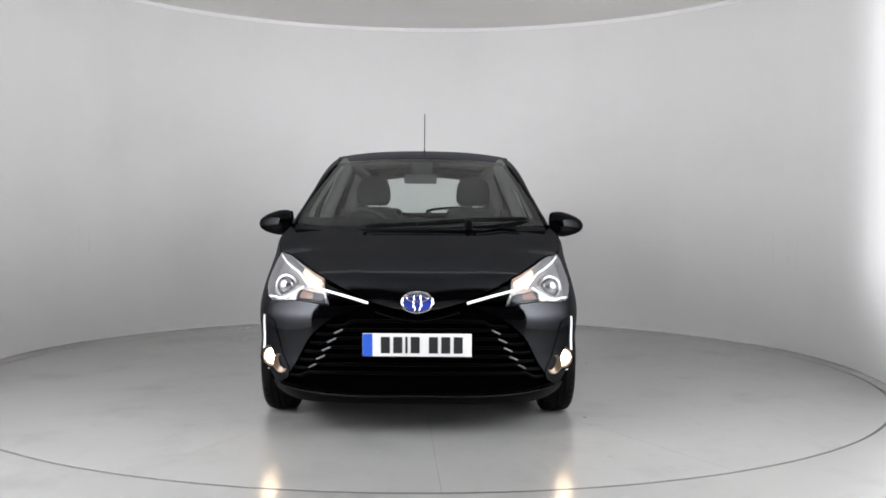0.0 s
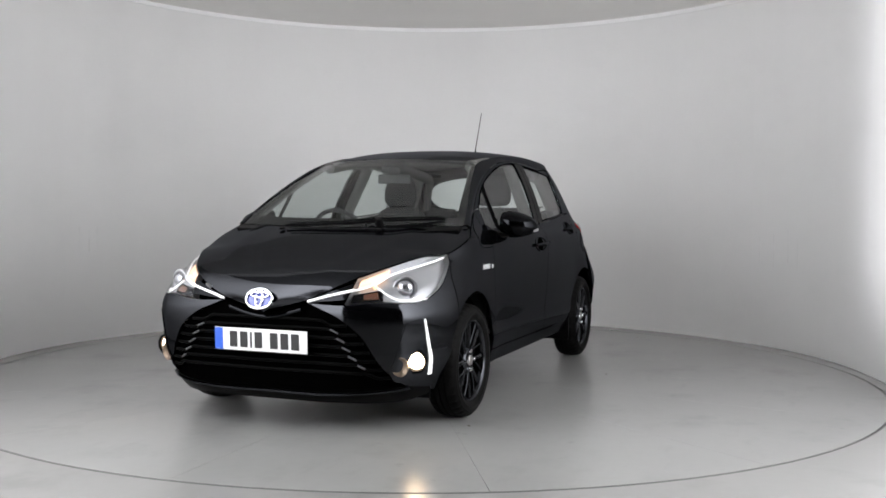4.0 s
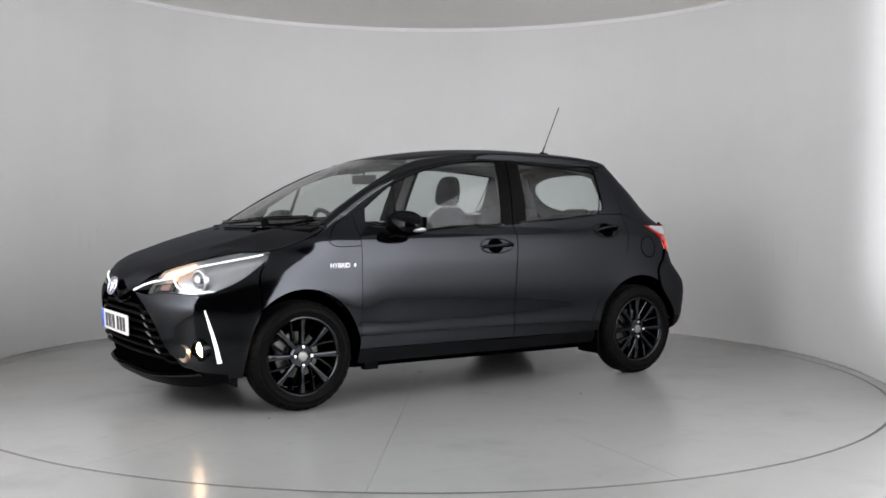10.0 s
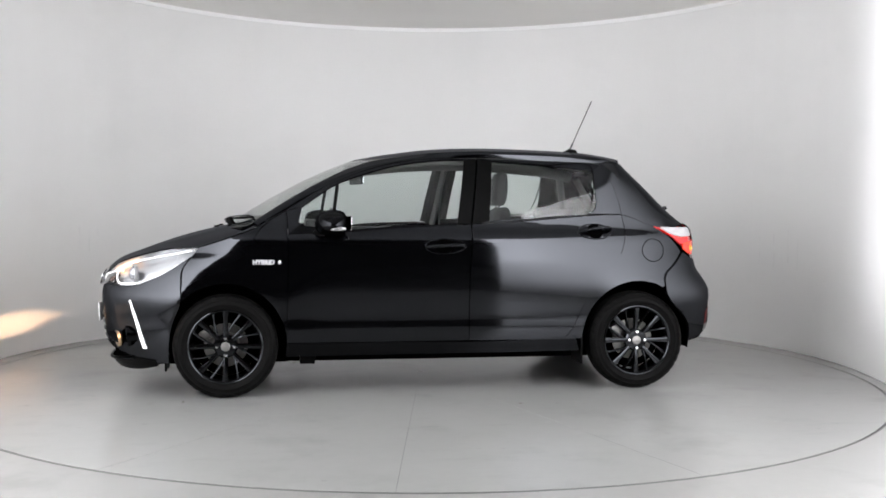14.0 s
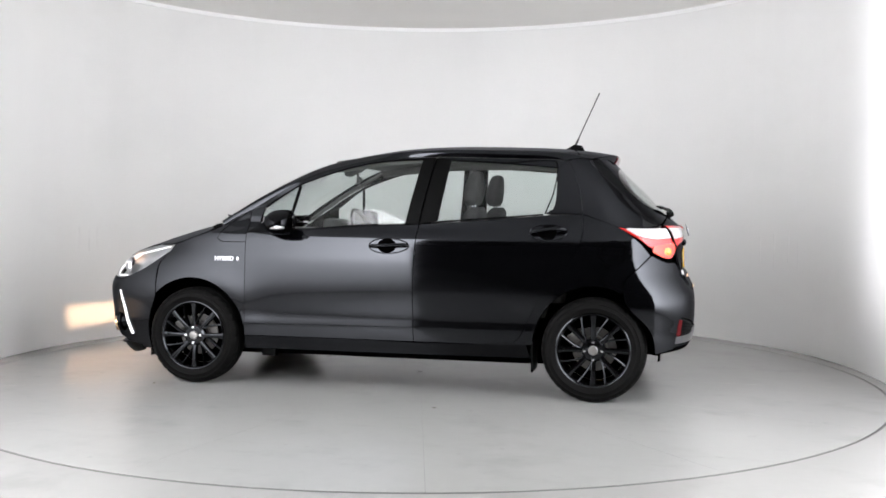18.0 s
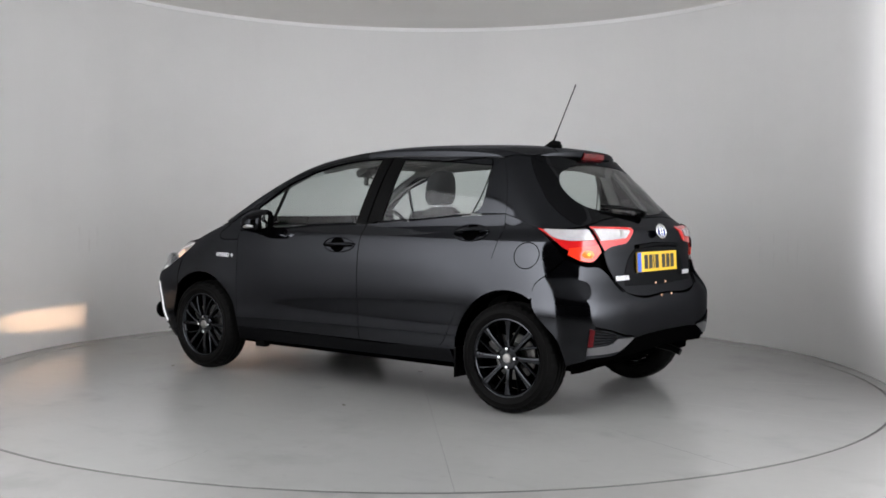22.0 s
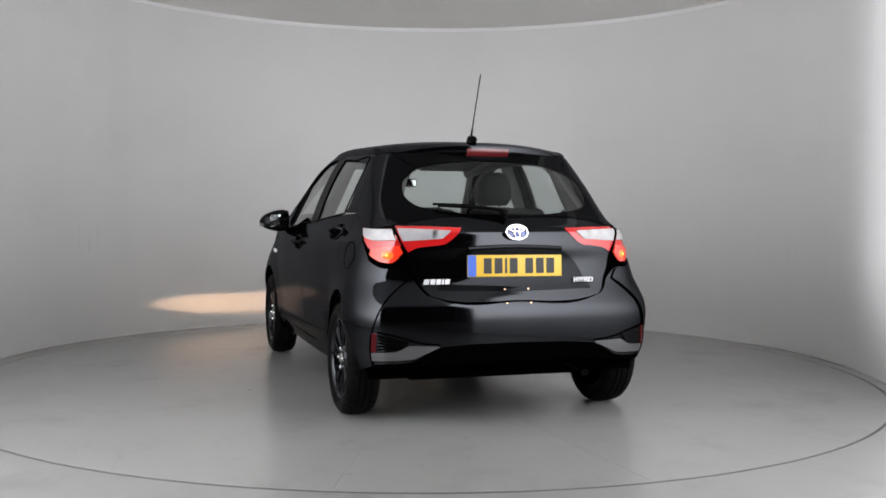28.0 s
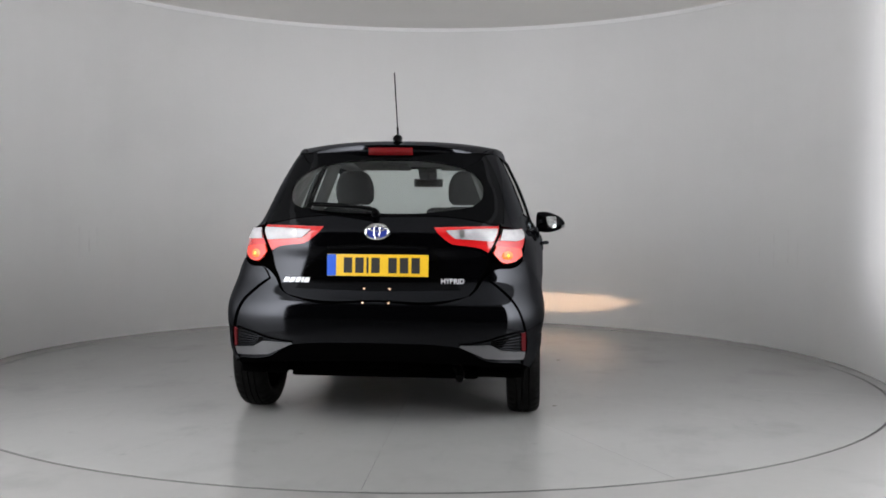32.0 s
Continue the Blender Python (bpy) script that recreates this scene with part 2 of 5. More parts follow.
def coons(bottom, top, left, right, nu, nv, gap=0.0):
    """A grid of points between four curves: bottom and top run left to right, left and right run upwards."""
    curves = [k if callable(k) else line(k) for k in (bottom, top, left, right)]
    lu = np.linalg.norm(curves[0](np.array(1.0)) - curves[0](np.array(0.0))) + 1e-6
    lv = np.linalg.norm(curves[2](np.array(1.0)) - curves[2](np.array(0.0))) + 1e-6
    u = np.linspace(min(0.3, gap / lu), 1 - min(0.3, gap / lu), nu + 1)
    v = np.linspace(min(0.3, gap / lv), 1 - min(0.3, gap / lv), nv + 1)
    B, T, L, R = curves[0](u), curves[1](u), curves[2](v), curves[3](v)
    p00, p10, p01, p11 = (curves[a](np.array(float(b))) for a, b in ((0, 0), (0, 1), (1, 0), (1, 1)))
    U, V = u[None, :, None], v[:, None, None]
    return ((1 - V) * B[None] + V * T[None] + (1 - U) * L[:, None] + U * R[:, None]
            - (1 - U) * (1 - V) * p00 - U * (1 - V) * p10 - (1 - U) * V * p01 - U * V * p11)


def sheet(name, grid, material, parent, normals=None, off=0.0, flange=0.012, label="", mirror=False, smooth=True, out=None):
    """A panel from a grid of 3D points: pushed out by off along its normals, its edge turned in by flange."""
    nv, nu = grid.shape[:2]
    if normals is None:
        du, dv = np.gradient(grid, axis=1), np.gradient(grid, axis=0)
        normals = np.cross(du, dv)
        normals /= np.linalg.norm(normals, axis=2, keepdims=True) + 1e-9
        if out is not None and (normals * np.array(out, float)).sum(-1).mean() < 0:
            grid, normals = grid[:, ::-1], -normals[:, ::-1]
    pts = grid + normals * off
    flat, nf = pts.reshape(-1, 3), normals.reshape(-1, 3)
    ring = ([i for i in range(nu)] + [r * nu + nu - 1 for r in range(1, nv)]
            + [(nv - 1) * nu + i for i in range(nu - 2, -1, -1)] + [r * nu for r in range(nv - 2, 0, -1)])
    faces = [(r * nu + c, r * nu + c + 1, (r + 1) * nu + c + 1, (r + 1) * nu + c) for r in range(nv - 1) for c in range(nu - 1)]
    verts = list(flat)
    if flange:
        base = len(verts)
        verts += [flat[i] - nf[i] * flange for i in ring]
        n = len(ring)
        faces += [(ring[k], base + k, base + (k + 1) % n, ring[(k + 1) % n]) for k in range(n)]
    verts = np.array(verts)
    if mirror:
        verts = verts * [1, -1, 1]
        faces = [f[::-1] for f in faces]
    return put(name, verts, faces, material, parent, label, smooth)


def tube(path, radius, n=10, closed=False, flat=1.0):
    """Vertices and faces of a round bar along a path; radius: a number or one for each point."""
    p = np.array(path, float)
    r = np.broadcast_to(np.array(radius, float), (len(p),))
    d = np.gradient(p, axis=0) if not closed else np.roll(p, -1, 0) - np.roll(p, 1, 0)
    d /= np.linalg.norm(d, axis=1, keepdims=True) + 1e-9
    ref = np.array([0, 0, 1.0]) if abs(d[:, 2]).mean() < 0.8 else np.array([1.0, 0, 0])
    a = np.cross(d, ref)
    a /= np.linalg.norm(a, axis=1, keepdims=True) + 1e-9
    b = np.cross(d, a)
    ang = np.linspace(0, 2 * math.pi, n, endpoint=False)
    verts = (p[:, None] + r[:, None, None] * (a[:, None] * np.cos(ang)[None, :, None] + flat * b[:, None] * np.sin(ang)[None, :, None])).reshape(-1, 3)
    k = len(p)
    faces = [(i % k * n + j, i % k * n + (j + 1) % n, (i + 1) % k * n + (j + 1) % n, (i + 1) % k * n + j)
             for i in range(k if closed else k - 1) for j in range(n)]
    if not closed:
        faces += [tuple(range(n))[::-1], tuple((k - 1) * n + j for j in range(n))]
    return verts, faces


def lathe(profile, n=48, axis="y"):
    """Vertices and faces of a profile of (radius, along) turned round an axis."""
    ang = np.linspace(0, 2 * math.pi, n, endpoint=False)
    verts = []
    for r, a in profile:
        for t in ang:
            c, s = r * math.cos(t), r * math.sin(t)
            verts.append({"y": (c, a, s), "x": (a, c, s), "z": (c, s, a)}[axis])
    faces = [(i * n + j, i * n + (j + 1) % n, (i + 1) * n + (j + 1) % n, (i + 1) * n + j) for i in range(len(profile) - 1) for j in range(n)]
    return np.array(verts), faces


def block(size, bevel=0.01, seg=2):
    bm = bmesh.new()
    bmesh.ops.create_cube(bm, size=1)
    bmesh.ops.scale(bm, vec=size, verts=bm.verts)
    if bevel:
        bmesh.ops.bevel(bm, geom=bm.edges, offset=bevel, segments=seg, profile=0.7, affect="EDGES")
    return bm


def block_at(name, size, m, material, parent, bevel=0.01, label="", seg=2):
    bm = block(size, bevel, seg)
    bm.transform(m)
    return part(name, bm, material, parent, label)


def empty(name, label, category, group="", kind=""):
    return tagged(new(name), label, category, group, kind)


# ---- the room ----
WALL_C, WALL_R, WALL_H = (0.0, 0.2), 3.06, 2.885
DISC_R = 2.945
PANEL_H = 3.35


def wall_path(u):
    """The wall's inner line: u -1..1 is the half circle away from the entrance, past that the flanks run forward to the entrance at 2."""
    if abs(u) <= 1:
        a = u * math.pi / 2
        return WALL_C[0] + WALL_R * math.sin(a), WALL_C[1] + WALL_R * math.cos(a), math.sin(a), math.cos(a)
    t, sg = abs(u) - 1, math.copysign(1, u)
    p = [(WALL_R, 0.0), (WALL_R - 0.08, -2.2), (1.85, -4.2)]
    x, y = ((1 - t) ** 2 * p[0][k] + 2 * t * (1 - t) * p[1][k] + t * t * p[2][k] for k in (0, 1))
    dx, dy = (2 * (1 - t) * (p[1][k] - p[0][k]) + 2 * t * (p[2][k] - p[1][k]) for k in (0, 1))
    q = math.hypot(dx, dy)
    return WALL_C[0] + sg * x, WALL_C[1] + y, sg * -dy / q, dx / q


def arc_wall(name, d0, d1, z0, z1, u0, u1, n, material, label="", parent=None):
    """An upright slab along the wall's line, from d0 to d1 outside it."""
    verts, faces = [], []
    for k in range(n + 1):
        x, y, nx, ny = wall_path(u0 + (u1 - u0) * k / n)
        for d, z in ((d0, z0), (d0, z1), (d1, z1), (d1, z0)):
            verts.append((x + nx * d, y + ny * d, z))
    for k in range(n):
        for j in range(4):
            faces.append((k * 4 + j, k * 4 + (j + 1) % 4, k * 4 + 4 + (j + 1) % 4, k * 4 + 4 + j))
    faces += [(0, 3, 2, 1), (n * 4, n * 4 + 1, n * 4 + 2, n * 4 + 3)]
    ob = put(name, verts, faces, material, parent)
    return tagged(ob, label, kind="structure") if parent is None else ob


def ring_disc(name, r0, r1, z, thick, material, n=128, c=(0, 0), a0=0, a1=360):
    verts, faces = [], []
    full = a1 - a0 >= 360
    cnt = n if full else n + 1
    for k in range(cnt):
        a = radians(a0 + (a1 - a0) * k / n)
        for r, zz in ((r0, z), (r1, z), (r1, z - thick), (r0, z - thick)):
            verts.append((c[0] + r * math.cos(a), c[1] + r * math.sin(a), zz))
    for k in range(n):
        q = (k + 1) % cnt
        for j in range(4):
            faces.append((k * 4 + j, q * 4 + j, q * 4 + (j + 1) % 4, k * 4 + (j + 1) % 4))
    if not full:
        faces += [(0, 1, 2, 3)[::-1], tuple((cnt - 1) * 4 + j for j in range(4))]
    return put(name, verts, faces, material, smooth=False)


def build_room():
    # floor with a round hole for the turntable
    verts, faces, n = [], [], 160
    for k in range(n):
        a = 2 * math.pi * k / n
        c, s = math.cos(a), math.sin(a)
        q = min(9.0 / max(abs(c), 1e-6), 11.0 / max(abs(s), 1e-6))
        verts += [((DISC_R + 0.015) * c, (DISC_R + 0.015) * s, 0), (min(q, 4.2) * c, min(q, 4.2) * s, 0), (q * c, q * s, 0), ((DISC_R + 0.015) * c, (DISC_R + 0.015) * s, -0.06)]
    for k in range(n):
        m = (k + 1) % n * 4
        k *= 4
        faces += [(k, k + 1, m + 1, m), (k + 1, k + 2, m + 2, m + 1), (k + 3, k, m, m + 3)]
    tagged(put("floor", verts, faces, M_FLOOR, smooth=False), "smooth pale grey painted concrete floor round the turntable", kind="structure")
    tagged(ring_disc("floor_pit", 0.0, 3.2, -0.05, 0.05, M_PIT), "dark pit below the turntable", kind="structure")
    U0 = 0.72
    arc_wall("wall_curved", 0, 0.1, 0, WALL_H, -U0, U0, 140, M_WALL, "smooth white curved studio wall round the turntable")
    wall = bpy.data.objects["wall_curved"]
    # thin upright streaks, slightly darker than the wall
    for u, z0, z1 in ((-0.734, 0.7, 0.95), (-0.711, 0.74, 0.92), (-0.692, 0.78, 0.94), (0.74, 0.68, 0.9), (0.775, 0.66, 0.93), (0.811, 0.7, 0.97), (0.836, 0.66, 0.9)):
        arc_wall("streak", -0.0015, 0.002, z0, z1, u - 0.0018, u + 0.0018, 2, M_STREAK, "", wall)
    arc_wall("trim_rim", -0.012, 0.1, WALL_H, WALL_H + 0.035, -U0, U0, 140, M_RIM, "narrow white rim along the top of the curved wall")
    for sg, soft_mat in ((-1, M_SOFT_L), (1, M_SOFT_R)):
        lamp = empty("light_panel", "tall curved bluish-white lit panel in the wall beside the entrance", "light panel", "wall light panels")
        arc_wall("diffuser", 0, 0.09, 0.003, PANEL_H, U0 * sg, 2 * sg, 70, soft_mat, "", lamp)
        arc_wall("top_frame", -0.012, 0.1, PANEL_H + 0.002, PANEL_H + 0.04, U0 * sg, 2 * sg, 70, M_RIM, "", lamp)
    ob = new("ceiling", mesh_of("ceiling", [(-2.82, -0.6, 2.918), (2.82, -0.6, 2.918), (2.82, 4.9, 2.918), (-2.82, 4.9, 2.918), (-2.82, -0.6, 3.46), (2.82, -0.6, 3.46), (2.82, 4.9, 3.46), (-2.82, 4.9, 3.46)],
             [(0, 1, 2, 3)[::-1], (4, 5, 6, 7), (0, 1, 5, 4), (1, 2, 6, 5), (2, 3, 7, 6), (3, 0, 4, 7)], M_CEIL, False))
    tagged(ob, "plain pale ceiling above the studio wall", kind="structure")
    tagged(block_at("ceiling_front", (7.6, 4.4, 0.06), pose(0, -2.803, 3.46), M_CEIL2, None, 0), "plain grey ceiling above the entrance and lit panels", kind="structure")
    for name, x, y, w, d in (("wall_south", 0, -10.5, 12.2, 0.2), ("wall_north", 0, 5.0, 12.2, 0.2), ("wall_west", -6, -2.75, 0.2, 15.3), ("wall_east", 6, -2.75, 0.2, 15.3)):
        tagged(block_at(name, (w, d, 4.2), pose(x, y, 2.1), M_OUTER, None, 0), "plain dark outer wall of the hall", kind="structure")
    tagged(block_at("ceiling_hall", (12.2, 15.7, 0.1), pose(0, -2.75, 4.25), M_OUTER, None, 0), "plain dark ceiling of the hall", kind="structure")


def build_turntable():
    table = empty("turntable", "round pale grey turntable with fine joints under the car", "turntable")
    n = SEAMS
    for k in range(n):
        a0, a1 = 360 * k / n + SEAM0 + 0.018, 360 * (k + 1) / n + SEAM0 - 0.018
        ob = ring_disc("plate", 0.02, DISC_R - 0.003, 0.0, 0.045, M_PLATE, n=24, a0=a0, a1=a1)
        ob.parent = table
    # dark ring filling the rim gap; its colour stands in for the gap's shade
    ob = ring_disc("rim_gap_shade", DISC_R - 0.002, DISC_R + 0.0145, -0.002, 0.03, M_GAP_SHADE, n=160)
    ob.parent = table
    tagged(ob, "dark ring painted as the shade in the rim gap")
    ob = ring_disc("base", 0.0, DISC_R - 0.01, -0.004, 0.04, M_GROOVE)
    ob.parent = table
    for x, y, r, a in ((0.84, -0.5, 0.02, 30), (0.66, -0.95, 0.016, 80), (-0.4, 1.2, 0.014, 10), (1.5, 0.9, 0.012, 60), (-1.1, -0.9, 0.015, 120)):
        v, f = lathe([(0.001, 0.004), (r * 0.6, 0.0035), (r, 0.0006)], 10, "z")
        c, q = math.cos(radians(a)), math.sin(radians(a))
        v = np.stack([x + v[:, 0] * c - 0.5 * v[:, 1] * q, y + v[:, 0] * q + 0.5 * v[:, 1] * c, v[:, 2]], -1)
        put("speck", v, f, M_SPECK, table, "small dark leaf scrap")
    return table


SEAMS, SEAM0 = 14, 2.4
build_room()
TABLE = build_turntable()

# ---- the car: x forward, y to its left, z up, origin on the ground amid the wheels ----
CAR = empty("car", "glossy black five-door hatchback with black alloy wheels on the turntable", "car")
HALF = keyed((0.15, 0.752), (0.2, 0.771), (0.26, 0.788), (0.31, 0.804), (0.36, 0.815), (0.38, 0.8182), (0.395, 0.8191), (0.42, 0.818), (0.445, 0.8172), (0.46, 0.8175), (0.5, 0.8212), (0.56, 0.8278), (0.62, 0.8322), (0.68, 0.8342), (0.8, 0.836), (0.88, 0.831), (0.94, 0.818),
             (1.0, 0.774), (1.06, 0.753), (1.13, 0.73), (1.2, 0.704), (1.3, 0.66), (1.4, 0.605), (1.46, 0.55), (1.5, 0.46))
NOSE = keyed((0.14, 0.92), (0.2, 0.96), (0.3, 0.985), (0.42, 1.0), (0.6, 1.008), (0.68, 0.992), (0.76, 0.96), (0.86, 0.9), (0.95, 0.82), (1.05, 0.7))
TAIL = keyed((0.2, 0.72), (0.28, 0.78), (0.4, 0.818), (0.55, 0.823), (0.61, 0.818), (0.66, 0.795), (0.7, 0.772), (0.75, 0.748), (0.84, 0.742), (0.92, 0.75), (0.985, 0.75), (1.0, 0.742), (1.02, 0.715),
             (1.076, 0.65), (1.153, 0.57), (1.23, 0.498), (1.31, 0.413), (1.387, 0.337), (1.46, 0.275))
NFRONT = keyed((0.15, 3.6), (0.3, 4.3), (0.57, 4.6), (0.72, 3.6), (0.8, 2.75), (0.87, 2.25), (1.0, 2.0))
NREAR = keyed((0.3, 6.0), (0.55, 6.0), (0.75, 5.0), (0.9, 4.4), (1.02, 4.2), (1.1, 3.9), (1.25, 3.6), (1.4, 3.2))
TAPER = keyed((-1.9, 0.93), (-1.4, 0.945), (-1.0, 0.97), (-0.5, 0.995), (-0.1, 1.0), (0.5, 0.998), (1.0, 0.98), (2.0, 0.97))
TAPER_UP = keyed((-1.9, 0.9), (-1.4, 0.935), (-1.0, 0.965), (-0.5, 0.99), (0.0, 1.0), (0.3, 0.975), (0.6, 0.945), (0.8, 0.92), (1.0, 0.895), (1.2, 0.88))
LOW = keyed((0.3, 0.35), (0.6, 0.5), (0.85, 1.0))


def skin(s, z):
    """The body's outer surface: s runs along the side (equal to x between the axles) and round the ends, z up."""
    s, z = np.broadcast_arrays(np.asarray(s, float), np.asarray(z, float))
    half, nose, tail = HALF(z), NOSE(z), TAIL(z)
    front, rear = np.clip(s - 1, 0, None), np.clip(-1 - s, 0, None)
    phi, n = front + rear, np.where(s > 0, NFRONT(z), NREAR(z))
    c, q = np.cos(phi), np.sin(phi)
    den = (np.abs(c) ** n + np.abs(q) ** n) ** (1 / n)
    x = np.clip(s, -1, 1) + np.where(s > 0, nose, -tail) * q / den
    w = np.clip((z - 0.92) / 0.33, 0, 1)
    w = w * w * (3 - 2 * w)
    t0 = 1 - (1 - TAPER(x)) * LOW(z)
    y = half * c / den * (t0 * (1 - w) + TAPER_UP(x) * w)
    for hx in (1.255, -1.255):  # the flares over the wheels
        r = np.hypot(x - hx, z - 0.3)
        y = y + np.sign(y) * (0.013 if hx > 0 else 0.0) * np.exp(-((r - 0.36) / 0.12) ** 2) * (np.abs(y) > 0.5)
    # the front wings, the haunches over the rear wheels, and the shoulder that carries the tail lamps
    back = np.clip((-0.95 - x) / 0.45, 0, 1)
    back = back * back * (3 - 2 * back)
    lamp = np.clip((-1.38 - x) / 0.2, 0, 1)
    fore = np.clip((x - 1.0) / 0.5, 0, 1)
    y = y + np.sign(y) * 0.014 * fore * fore * (3 - 2 * fore) * np.minimum(1, np.abs(y) / 0.5) ** 2 * np.exp(-((z - 0.5) / 0.22) ** 2)
    y = y + np.sign(y) * np.minimum(1, np.abs(y) / 0.5) ** 2 * (0.036 * back * np.exp(-((z - 0.52) / 0.22) ** 2) + 0.022 * lamp * lamp * (3 - 2 * lamp) * np.exp(-((z - 1.0) / 0.035) ** 2))
    return np.stack([x, y, z], -1)


def skin_n(s, z, e=1e-3):
    n = np.cross(skin(s + e, z) - skin(s - e, z), skin(s, z + e) - skin(s, z - e))
    n /= np.linalg.norm(n, axis=-1, keepdims=True) + 1e-12
    return -n


def find(k, value, z, lo, hi):
    for _ in range(40):
        mid = (lo + hi) / 2
        a, b = skin(lo, z)[k] - value, skin(mid, z)[k] - value
        lo, hi = (lo, mid) if a * b <= 0 else (mid, hi)
    return (lo + hi) / 2, z


def fx(x, z):
    return find(0, x, z, 1.0, 1 + math.pi / 2) if x > 1 else (x, z)


def ry(y, z):
    return find(1, y, z, -1 - math.pi, -1.0)


def rx(x, z):
    return find(0, x, z, -1 - math.pi / 2, -1.0) if x < -1 else (x, z)


def panel(name, bottom, top, left, right, material=None, parent=None, nu=24, nv=12, gap=0.0022, off=0.0, flange=0.012, label="", side=0, straight=False):
    """A body panel on the skin between four curves of (s, z). side: 1 left, -1 right, 0 both as two parts, 2 across the middle."""
    if straight:
        bottom, top, left, right = (line(k, False) for k in (bottom, top, left, right))
    g = coons(bottom, top, left, right, nu, nv, gap)
    pts, nrm = skin(g[..., 0], g[..., 1]), skin_n(g[..., 0], g[..., 1])
    if np.cross(pts[0, 1] - pts[0, 0], pts[-1, 0] - pts[0, 0]) @ nrm[0, 0] < 0:
        pts, nrm = pts[:, ::-1], nrm[:, ::-1]
    made = []
    for sg in ((1, -1) if side == 0 else (1,) if side == 2 else (side,)):
        made.append(sheet(name, pts, material or M_PAINT, parent or CAR, nrm, off, flange, label, mirror=sg < 0))
    return made[0]


def arch(hx, r, a0, a1, n=14):
    """Points on a wheel arch, angles from straight ahead over the top."""
    return [(hx + r * math.cos(radians(a0 + (a1 - a0) * k / n)), 0.3 + r * 1.04 * math.sin(radians(a0 + (a1 - a0) * k / n))) for k in range(n + 1)]


def s_line(pts):
    return [fx(*p) if p[0] > 1 else rx(*p) for p in pts]


def on_skin(s, z, off=0.0, side=1):
    p = skin(s, z) + off * skin_n(s, z)
    return p * np.array([1, side, 1])


def ribbon(name, pts, radius, material, parent, off=0.0, side=1, n=24, flat=1.0, label="", seg=8):
    """A rounded bar that lies along the skin."""
    c = line(pts)(np.linspace(0, 1, n))
    v, f = tube(skin(c[:, 0], c[:, 1]) + off * skin_n(c[:, 0], c[:, 1]), radius, seg, flat=flat)
    v = v * [1, side, 1]
    return put(name, v, [q[::-1] for q in f] if side < 0 else f, material, parent, label)


def dome(name, centre, axis, profile, material, parent, n=28, label="", stretch=None):
    """A turned piece whose profile of (radius, along) points along an axis."""
    v, f = lathe(profile, n, "z")
    if stretch is not None:
        v = v * stretch
    q = Vector(tuple(axis)).to_track_quat("Z", "Y").to_matrix()
    v = np.array([tuple(q @ Vector(tuple(p))) for p in v]) + np.array(centre)
    return put(name, v, f, material, parent, label)


# curves shared by neighbouring panels, as (s, z) on the skin
DOOR_FRONT = [(0.905, 0.315), (0.899, 0.6), (0.897, 0.85), (0.897, 0.956)]
BELT_F = [(0.897, 0.956), (0.6, 0.975), (0.214, 1.0), (-0.205, 1.018)]
B_GAP = [(-0.186, 0.315), (-0.184, 0.67), (-0.205, 1.018)]
BELT_R = [(-0.205, 1.018), (-0.6, 1.045), (-0.95, 1.075), (-1.27, 1.085)]
REAR_GAP = [(-0.76, 0.315), (-0.81, 0.345), (-0.868, 0.445), (-0.93, 0.562), (-1.0, 0.64), (-1.08, 0.705), (-1.175, 0.807), (-1.245, 0.98), (-1.27, 1.085)]
REAR_GAP_UP = [(-1.27, 1.085), (-1.288, 1.155), (-1.298, 1.28), (-1.275, 1.37), (-1.22, 1.405)]
HATCH = [(-1.805, 1.02), (-1.755, 1.032), (-1.69, 1.092), (-1.65, 1.153), (-1.631, 1.255), (-1.634, 1.36), (-1.645, 1.412)]
BONNET = [(2.571, 0.595), (2.41, 0.632), (2.3, 0.66), (2.12, 0.735), (2.03, 0.772), (1.885, 0.82), (1.66, 0.868), (1.48, 0.878)]
LAMP_LOW = [(2.09, 0.645), (1.95, 0.66), (1.7, 0.662), (1.6, 0.71), (1.475, 0.835)]
LAMP_TOP = [(2.035, 0.768), (1.887, 0.815), (1.68, 0.862), (1.55, 0.876), (1.475, 0.872)]
GRILLE = [(1.745, 0.235), (1.79, 0.258), (1.92, 0.36), (2.007, 0.49), (2.1, 0.568), (2.29, 0.647)]
TAIL_LOW = [(-1.495, 1.006), (-1.626, 0.916), (-1.69, 0.858), (-1.8, 0.812), (-1.845, 0.816), (-1.913, 0.885)]
GATE = [(-2.055, 0.672), (-2.022, 0.705), (-1.994, 0.752), (-1.957, 0.8), (-1.911, 0.885), (-1.868, 0.94), (-1.805, 1.02)]
FULL = 2 + math.pi


def mirrored(pts):
    """The same curve on the other flank, across the front (s above 0) or the rear."""
    return [((FULL if p[0] > 0 else -FULL) - p[0], p[1]) for p in pts]


